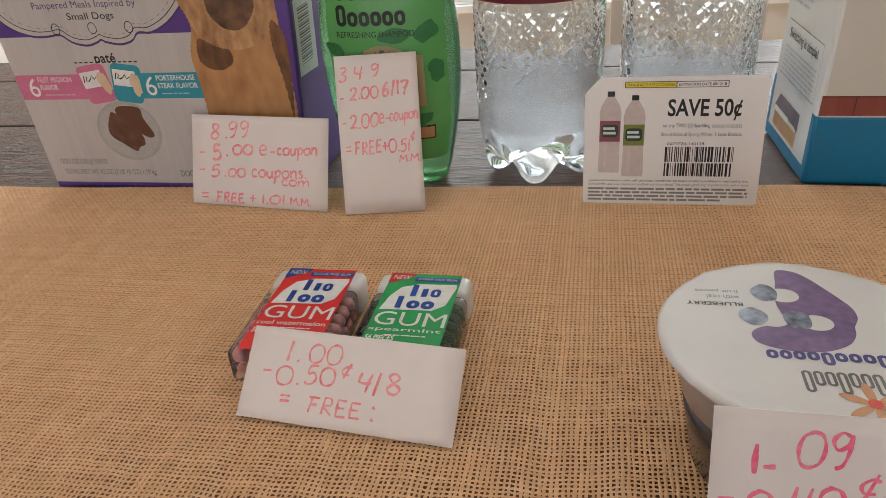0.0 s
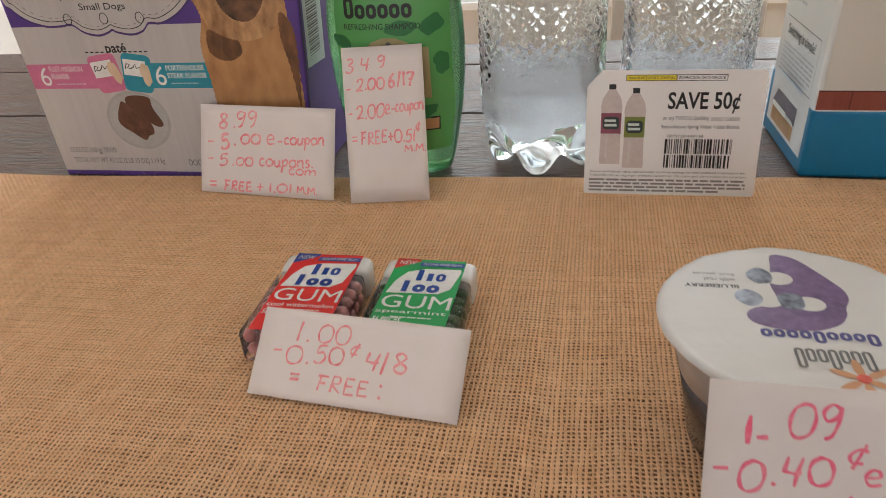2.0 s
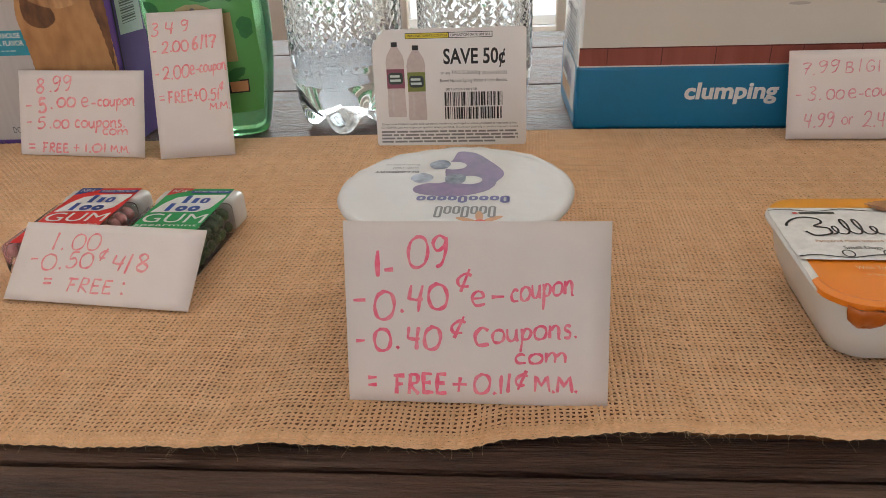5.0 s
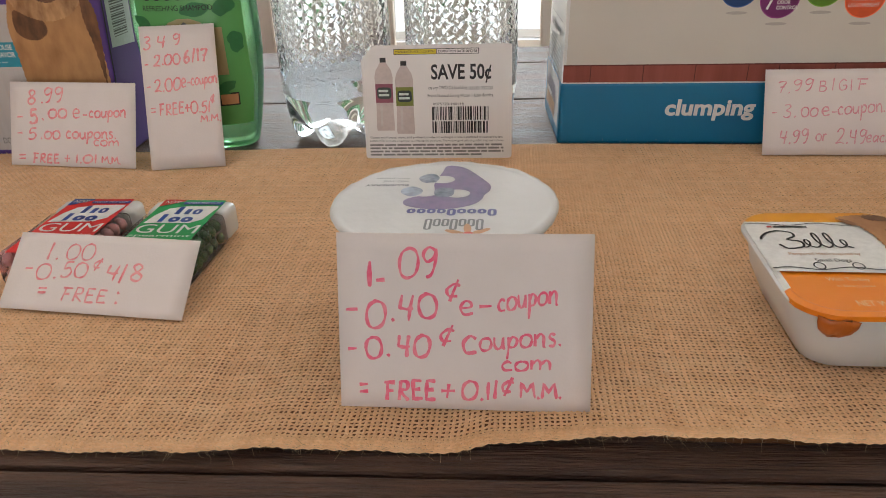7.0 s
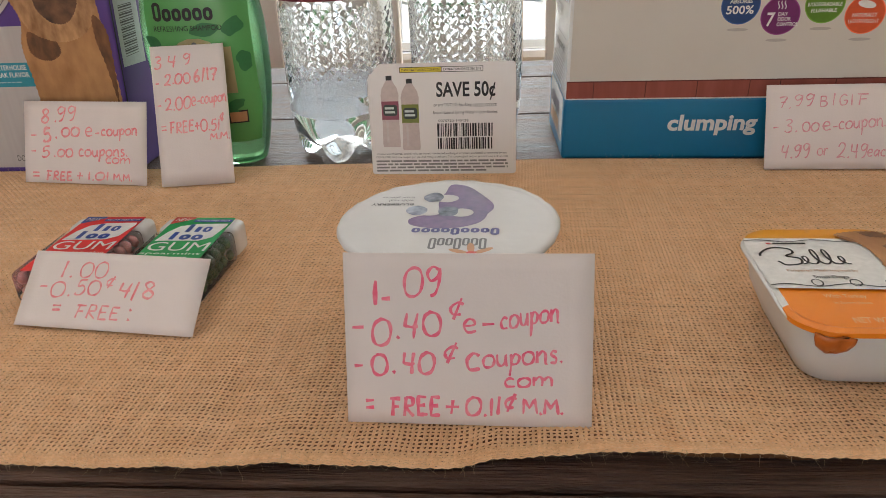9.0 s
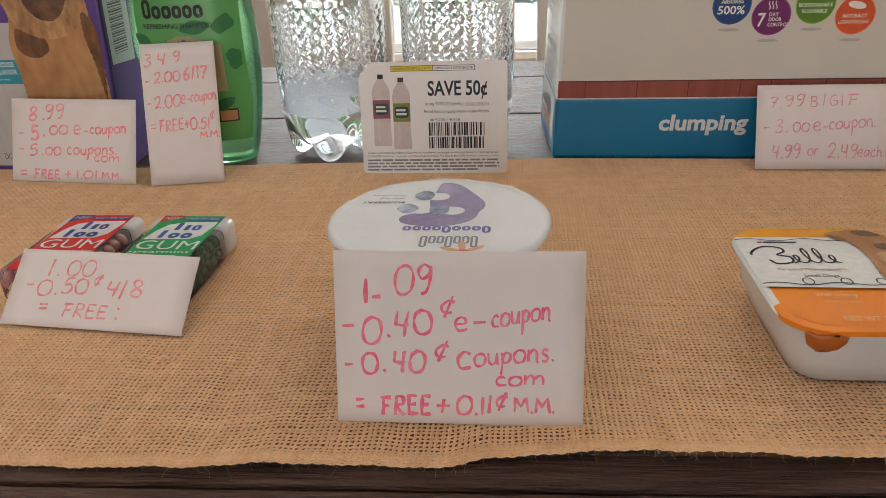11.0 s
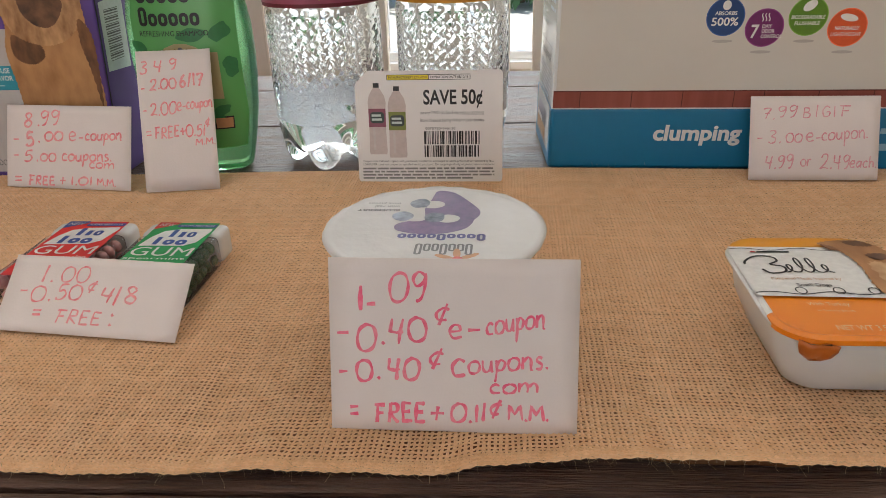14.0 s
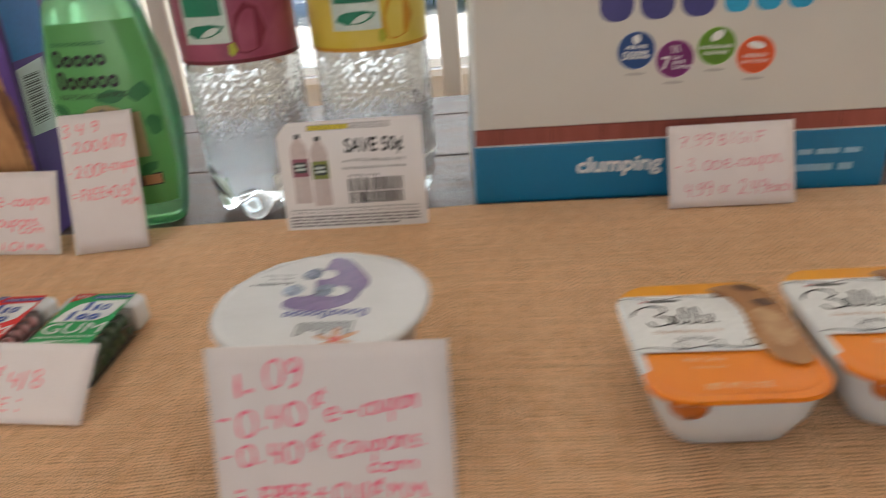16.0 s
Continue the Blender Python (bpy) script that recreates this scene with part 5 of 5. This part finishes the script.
for b, mt, nm in ((stroke([(0.010, 0.0800), (0.078, 0.0800), (0.078, 0.046), (0.010, 0.046)], 0.0006, 0.0003), M_GREYINK, "side_print"),
                  (lettering("Switching is simple!", 0.016, 0.0680, 0.055, 0.0080, 0.0003, 0.012), M_BLACK, "lettering"),
                  (rows_of_bars(0.012, 0.0475, 0.074, 0.0650, 6, 0.42, 0.0003, 7), M_FAINTINK, "side_print"),
                  (rows_of_bars(0.012, 0.0900, 0.046, 0.1080, 4, 0.4, 0.0003, 17), M_FAINTINK, "side_print"),
                  (rows_of_bars(0.052, 0.1020, 0.080, 0.1240, 4, 0.4, 0.0003, 18), M_PALEPRINT, "side_print"),
                  (flat(oval(0.048, 0.115, 0.003, 0.009, 16, 20, 0.4, 2), 0.0003), M_GREYINK, "side_print"),
                  (flat(rect(0.014, 0.0445, 0.064, 0.0465), 0.0003), M_PALEPRINT, "side_print"),
                  (flat(rect(0.0070, 0.0100, 0.0825, 0.0428), 0.0008), M_CARTONWHITE, "side_panel"),
                  (flat([(0.014, 0.0245), (0.022, 0.0345), (0.064, 0.0345), (0.064, 0.0225), (0.058, 0.0245)], 0.0010), M_GREYPRINT, "side_print"),
                  (flat(rect(0.016, 0.0125, 0.063, 0.0220), 0.0010), M_TANPRINT, "side_print"),
                  (flat(rect(0.016, 0.0220, 0.045, 0.0255), 0.0012), M_WHITEINK, "side_print")):
    for v in b.verts:
        v.co = lside @ v.co
    part(nm, b, mt, litter_body)

# ---------- dark carton beyond the litter ----------
far_box = thing("dark_carton", pose(0.345, 0.300, TOP_Z, 0, 0, 8), "dark purple carton standing on the table", "carton")
part("body", box(0, 0.10, 0, 0.07, 0.0002, 0.055, 0.002, 2), material("dark_purple_carton", (0.03, 0.012, 0.035), 0.45, colour2=(0.045, 0.02, 0.05), scale=20), far_box)
part("lid", box(-0.0015, 0.1015, -0.0015, 0.0715, 0.0552, 0.063, 0.002, 2), M_NAVYINK, far_box, "blue lid")


# ---------- gum packs ----------
def gum_pack(m, label, tone, pellet, flavour, banner, seed):
    g = thing("gum_pack", m, label, "gum pack", "gum packs")
    w, l, h = 0.0430, 0.0660, 0.0165
    part("shell", box(-w / 2, w / 2, 0, l - 0.0155, 0, h, 0.003, 3), M_CLEAR, g, "clear plastic shell", smooth=True)
    part("cap", box(-w / 2 - 0.0002, w / 2 + 0.0002, l - 0.0153, l, -0.0, h + 0.0003, 0.0034, 3), M_WHITEPLASTIC, g, "white plastic lid", smooth=True)
    rnd = random.Random(seed)
    pel = bmesh.new()
    for ix in range(6):
        for iy in range(7):
            for iz in range(2):
                o = bmesh.ops.create_icosphere(pel, subdivisions=1, radius=1)
                sc = Matrix.Diagonal((0.0031, 0.0034, 0.0032, 1))
                at = pose(-0.0172 + 0.0068 * ix + rnd.gauss(0, 0.0003), 0.0050 + 0.0066 * iy + rnd.gauss(0, 0.0003), 0.0047 + 0.0066 * iz, rnd.uniform(0, 360), rnd.uniform(0, 360), 0)
                bmesh.ops.transform(pel, matrix=at @ sc, verts=o["verts"])
    tagged(part("gum_pellets", pel, pellet, g, "small round gum pieces", smooth=True), kind="stuff")
    t = h + 0.0004

    paper = part("label", flat(round_rect(-0.0165, 0.002, 0.0168, 0.0652, 0.001), t), tone, g, "printed paper label")

    def lab(bm, mat, nm="print", lb=""):
        return part(nm, bm, mat, paper, lb)
    lab(flat([(-0.0160, 0.0560), (-0.0050, 0.0630), (-0.0050, 0.0652), (-0.0165, 0.0652), (-0.0165, 0.0575)], t + 0.0002), banner, "banner")
    lab(lettering("NEW", -0.0148, 0.0597, 0.0082, 0.0034, t + 0.0004, 0.02, 0.2), M_WHITEINK, "lettering")
    lab(flat([(-0.0045, 0.0590), (0.0165, 0.0590), (0.0165, 0.0625), (-0.0045, 0.0622)], t + 0.0002), M_LOGOBLUE, "banner")
    lab(lettering("SUGAR FREE GUM", -0.0030, 0.0597, 0.0180, 0.0018, t + 0.0004, 0.01), M_WHITEINK, "lettering")
    lab(flat([(-0.0150, 0.0355), (0.0085, 0.0362), (0.0135, 0.0405), (0.0160, 0.0545), (0.0155, 0.0572), (-0.0015, 0.0565), (-0.0090, 0.0535), (-0.0128, 0.0460)], t + 0.0002), M_WHITEINK, "logo_panel", "white logo panel")
    lab(rhythm(-0.0050, 0.0462, 0.0100, 0.0555, "lio", 0.0026, t + 0.0004), M_LOGOBLUE, "logo_shape")
    lab(rhythm(-0.0105, 0.0368, 0.0090, 0.0458, "loo", 0.0026, t + 0.0004), M_LOGOBLUE, "logo_shape")
    lab(lettering("GUM", -0.0150, 0.0242, 0.0310, 0.0098, t + 0.0003, 0.012), M_WHITEINK, "lettering")
    lab(lettering(flavour, -0.0155, 0.0195, 0.0310, 0.0030, t + 0.0003, 0.005), M_WHITEINK, "lettering")
    lab(rows_of_bars(-0.0080, 0.0168, 0.0110, 0.0180, 1, 0.6, t + 0.0003, 3), M_WHITEINK)
    lab(lettering("56 PIECES", -0.0155, 0.0135, 0.0125, 0.0036, t + 0.0003, 0.02, 0.15), M_WHITEINK, "lettering")
    return g


gum_pack(pose(-0.2055, 0.0785, 0.0002, 0, 0, 0.5), "red watermelon gum pack with a white lid", M_RED, M_PELLETPINK, "cool watermelon", M_LOGOBLUE, 1)
gum_pack(pose(-0.1558, 0.0775, 0.0002, 0, 0, -0.8), "green spearmint gum pack with a white lid", M_GREEN, M_PELLETGREEN, "spearmint", ink("gum_banner_red", (0.62, 0.03, 0.01)), 2)

# ---------- yogurt cup ----------
cup = thing("yogurt_cup", pose(-0.0148, 0.0605, 0.0), "dark yogurt cup with a white foil lid", "yogurt cup")
part("cup_body", lathe([(0.0285, 0.0), (0.0300, 0.0012), (0.0330, 0.018), (0.0352, 0.030)], 72), M_CUP, cup, "dark fruit layer seen through the cup", smooth=True)
part("cup_top", lathe([(0.0353, 0.0302), (0.0385, 0.0440), (0.0388, 0.0488), (0.0418, 0.0494), (0.0418, 0.0508)], 72), M_CUPTOP, cup, "cloudy upper cup wall", smooth=True)


def lid_shape(a, r, z):
    tab = 0.0018 * max(0, math.cos(a - 5.6)) ** 24
    crimp = 0.0002 * math.sin(9 * a) + 0.0002 * math.sin(23 * a + 1) + 0.0001 * math.sin(37 * a)
    return (r + tab, z + crimp) if r > 0.042 else (r, z)


cup_lid = part("lid", lathe([(0.0440, 0.0503), (0.0443, 0.0512), (0.0432, 0.0524), (0.0415, 0.0519), (0.0400, 0.0519), (0.001, 0.0519)], 96, lid_shape), M_LIDFOIL, cup, "white printed foil lid", smooth=True)
LT = pose(0, 0, 0.0520) @ THIN


def lidp(bm, mat, name="print", label="", turned=False):
    if turned:
        xs, ys = [v.co.x for v in bm.verts], [v.co.y for v in bm.verts]
        cx, cy = min(xs) + max(xs), min(ys) + max(ys)
        for v in bm.verts:
            v.co.x, v.co.y = cx - v.co.x, cy - v.co.y
    return part(name, bm, mat, cup_lid, label, m=LT)


lidp(flat(rounded([(-0.002, 0.0385), (0.0035, 0.0382), (0.0075, 0.0345), (0.0110, 0.0290), (0.0150, 0.0220), (0.0175, 0.0165), (0.0176, 0.0110), (0.0155, 0.0060), (0.0148, 0.0020), (0.0120, -0.0030),
           (0.0060, -0.0068), (-0.0010, -0.0082), (-0.0080, -0.0075), (-0.0140, -0.0050), (-0.0158, -0.0020), (-0.0155, 0.0010), (-0.0130, 0.0035), (-0.0080, 0.0060), (-0.0050, 0.0110),
           (-0.0055, 0.0170), (-0.0050, 0.0230), (-0.0035, 0.0300)][::-1], 4), 0.0), M_PLUM, "fruit_splash", "purple splash picture")
for i, (x, y) in enumerate(((-0.0050, 0.0232), (-0.0108, 0.0090), (0.0022, 0.0080))):
    lidp(flat(oval(x + 0.0026, y - 0.0006, 0.0050, 0.0042, 22), 0.0002), M_LIDFOIL)
    lidp(flat(oval(x - 0.0030, y + 0.0006, 0.0044, 0.0050, 22, 0, 0.15, i), 0.0004), M_BERRY, "berry_print", "blue berry picture")
lidp(rhythm(-0.0135, -0.0140, 0.0210, -0.0078, "OoooOoooo", 0.0012, 0.0002), M_NAVYINK, "brand_shape", turned=True)
lidp(rhythm(-0.0055, -0.0265, 0.0165, -0.0170, "OooOooO", 0.0009, 0.0002), M_GREYINK, "brand_shape", turned=True)
lidp(lettering("BLUEBERRY", -0.0340, 0.0150, 0.0180, 0.0022, 0.0002, 0.02), M_BLACK, "lettering", turned=True)
lidp(lettering("with real", -0.0270, 0.0190, 0.0105, 0.0024, 0.0002), M_GREYINK, "lettering", turned=True)
lidp(lettering("fruit pieces", -0.0305, 0.0228, 0.0140, 0.0024, 0.0002), M_GREYINK, "lettering", turned=True)
for k in range(6):
    a = 35 + 60 * k
    lidp(flat(oval(0.0112 + 0.0052 * math.cos(radians(a)), -0.0305 + 0.0052 * math.sin(radians(a)), 0.0042, 0.0014, 16, a), 0.0002 + 0.00003 * k), M_PEACH, "flower_print")
lidp(flat(oval(0.0112, -0.0300, 0.0020, 0.0020, 16), 0.0006), ink("flower_red", (0.62, 0.08, 0.05)), "flower_print")


# ---------- dog food trays ----------
def food_tray(m, label):
    t = thing("food_tray", m, label, "food tray", "dog food trays")
    a, b = 0.0340, 0.0422

    def ring(inset, z, r):
        return [(x, y, z) for x, y in round_rect(-a + inset, -b + inset, a - inset, b - inset, r, 8)]
    part("tray", loft([ring(0.0125, 0.0, 0.010), ring(0.0108, 0.0010, 0.011), ring(0.0052, 0.0130, 0.013), ring(0.0030, 0.0235, 0.0145), ring(0.0028, 0.0255, 0.0150),
                       ring(0.0002, 0.0260, 0.0165), ring(0.0, 0.0268, 0.0168), ring(0.0003, 0.0274, 0.0166)]), M_WHITEPLASTIC, t, "white plastic tray", smooth=True)
    rim = round_rect(-a + 0.0004, -b + 0.0004, a - 0.0004, b - 0.0004, 0.0165, 10)
    film = bmesh.new()
    # the film stops short of the rim at the sides and folds over it in front
    over = [max(0.0, min(1.0, (-y - 0.020) / 0.012)) for x, y in rim]
    skirt = [film.verts.new((x * (0.972 + 0.044 * k), y * (0.985 + 0.030 * k), 0.0276 - 0.0016 * k)) for (x, y), k in zip(rim, over)]
    top = [film.verts.new((x * (0.968 + 0.044 * k), y * (0.981 + 0.030 * k), 0.0278)) for (x, y), k in zip(rim, over)]
    mid = [film.verts.new((x * 0.93, y * 0.935, 0.0279)) for x, y in rim]
    ins = [film.verts.new((x * 0.90, y * 0.905, 0.0276)) for x, y in rim]
    n = len(rim)
    for p, q in ((skirt, top), (top, mid), (mid, ins)):
        for i in range(n):
            film.faces.new((p[i], p[(i + 1) % n], q[(i + 1) % n], q[i]))
    film.faces.new(ins)
    for fc in film.faces:
        c = fc.calc_center_median()
        fc.material_index = 1 if len(fc.verts) == 4 and c.x < -0.025 and -0.0115 < c.y < 0.0325 else 0
    lid = part("film_lid", film, M_ORANGE, t, "peel-off printed film lid")
    lid.data.materials.append(M_WHITEINK)

    def inside(pts, z, mat, nm="print", lb=""):
        part(nm, flat(pts, z), mat, lid, lb)
    L, R = -a + 0.0006, a - 0.0006

    def clip(y0, y1, x0=-1.0, x1=1.0, steps=14):
        """The part of the lid's outline between two heights."""
        def half(y):
            c = b - 0.0164
            k = max(0.0, abs(y) - c)
            return a - 0.0012 - 0.0163 + math.sqrt(max(0.0, 0.0163 ** 2 - k ** 2))
        ys = [y0 + (y1 - y0) * i / steps for i in range(steps + 1)]
        return [(min(half(y), x1), y) for y in ys] + [(max(-half(y), x0), y) for y in ys[::-1]]
    inside(clip(0.0310, b - 0.0004), 0.0282, M_AMBER, "film_print", "amber edge of the film")
    wave = clip(-0.0120, 0.0325, x1=0.0185)
    inside([(x, y + (0.0010 * math.sin(x * 300) if y > 0.032 or y < -0.0115 else 0)) for x, y in wave], 0.0284, M_WHITEINK, "film_panel", "white scalloped panel")
    for y, k in ((-0.0095, 0.0006), (0.0295, 0.0005)):
        part("drawn_line", stroke([(-0.0325 + 0.0480 * i / 40, y + 0.0010 * math.sin(i * 0.33)) for i in range(41)], k, 0.0286), M_BLACK, lid)
    for cx in (-0.0150, -0.0010, 0.0120):
        part("drawn_line", stroke(oval(cx, -0.0075, 0.0020, 0.0026, 12) + [(cx + 0.002, -0.0075)], 0.0005, 0.0286), M_BLACK, lid)
    inside(rect(-0.0215, 0.0262, -0.0080, 0.0276), 0.0286, M_BLACK, "brand_shape")
    inside(rect(-0.0240, 0.0262, -0.0220, 0.0276), 0.0286, ink("check_red", (0.55, 0.05, 0.05)), "brand_shape")
    swash = rounded([(-0.0295, 0.0150), (-0.0265, 0.0205), (-0.0215, 0.0230), (-0.0165, 0.0215), (-0.0160, 0.0180), (-0.0195, 0.0150), (-0.0150, 0.0130), (-0.0155, 0.0085), (-0.0215, 0.0070), (-0.0240, 0.0105)], 5)
    part("brand_shape", stroke(swash[:46], 0.0010, 0.0286), M_BLACK, lid, "black looping script shape")
    script = []
    for i in range(121):
        u = i / 120
        tall = 0.0065 if 0.25 < u < 0.72 else 0.0034
        script.append((-0.0150 + 0.0185 * u + 0.0019 * math.sin(u * 8 * math.pi), 0.0080 + tall * (1 - math.cos(u * 8 * math.pi))))
    part("brand_shape", stroke(script, 0.0008, 0.0286), M_BLACK, lid)
    part("lettering", lettering("Pampered Meals Inspired by", -0.0230, 0.0008, 0.0265, 0.0026, 0.0286), M_PEACH, lid)
    part("lettering", lettering("Small Dogs", -0.0150, -0.0050, 0.0130, 0.0034, 0.0286), M_BLACK, lid)
    part("lettering", lettering("With Turkey", -0.0165, -0.0200, 0.0150, 0.0034, 0.0286), ink("film_letter", (0.84, 0.58, 0.32)), lid)
    part("lettering", lettering("in Savory Juices", -0.0145, -0.0240, 0.0130, 0.0022, 0.0286), ink("film_letter_small", (0.82, 0.52, 0.26)), lid)
    part("lettering", lettering("NET WT 3.5 OZ", -0.0125, -0.0365, 0.0230, 0.0036, 0.0286, 0.02), ink("film_letter_pale", (0.84, 0.60, 0.34)), lid)
    inside(tufted([(0.0065, 0.0350), (0.0115, 0.0300), (0.0145, 0.0225), (0.0155, 0.0110), (0.0140, -0.0030), (0.0160, -0.0150), (0.0200, -0.0215), (0.0265, -0.0230), (0.0315, -0.0180),
                   (0.0328, -0.0020), (0.0326, 0.0220), (0.0295, 0.0330), (0.0230, 0.0385), (0.0140, 0.0380)], 0.0006, 8), 0.0288, M_FUR, "animal_shape", "plain tan shape")
    inside(tufted([(0.0070, 0.0345), (0.0110, 0.0320), (0.0130, 0.0280), (0.0105, 0.0275), (0.0080, 0.0300)], 0.0005, 9), 0.0290, umber)
    inside(tufted([(0.0170, 0.0370), (0.0240, 0.0375), (0.0285, 0.0330), (0.0250, 0.0315), (0.0190, 0.0330)], 0.0006, 10), 0.0290, umber)
    inside(tufted([(0.0215, 0.0240), (0.0290, 0.0250), (0.0300, 0.0200), (0.0240, 0.0190)], 0.0004, 11), 0.0290, M_FURDARK)
    inside(tufted([(0.0190, 0.0150), (0.0260, 0.0165), (0.0310, 0.0090), (0.0300, -0.0060), (0.0240, -0.0120), (0.0195, -0.0050)], 0.0012, 12), 0.0290,
           material("sand_film", (0.40, 0.20, 0.085), 0.4, colour2=(0.60, 0.38, 0.20), scale=140))
    tab = []
    for z, dy in ((0.0266, 0.0), (0.0240, -0.0006), (0.0205, -0.0002), (0.0178, 0.0012)):
        half = 0.0062 * math.sqrt(max(0.0, 1 - ((0.0266 - z) / 0.0094) ** 2)) + 0.0004
        ring = []
        for s, off in ((1, 0.0), (-1, 0.0003)):
            for k in range(9):
                u = (-1 + 2 * k / 8) * s
                x = -0.0205 + half * u
                cy = -b + 0.0020 + 0.0160 * (1 - math.sqrt(max(0.0, 1 - (max(0.0, -0.0180 - x) / 0.0165) ** 2)))
                ring.append((x, cy + 0.0040 * (0.0266 - z) / 0.01 - 0.0028 - off + dy, z + 0.0006 * math.sin(5 * u)))
        tab.append(ring)
    part("pull_tab", loft(tab[::-1]), M_RUST, t, "rust-orange folded film tab", smooth=True)
    return t


TALL = Matrix.Diagonal((1, 1, 1.03, 1))
first = food_tray(pose(0.1416, 0.0602, 0.0, 0, 0, 0.6) @ TALL, "white plastic dog food tray with an orange film lid")
copy_thing(first, pose(0.2134, 0.0672, 0.0, 0, 0, 0.6) @ TALL)
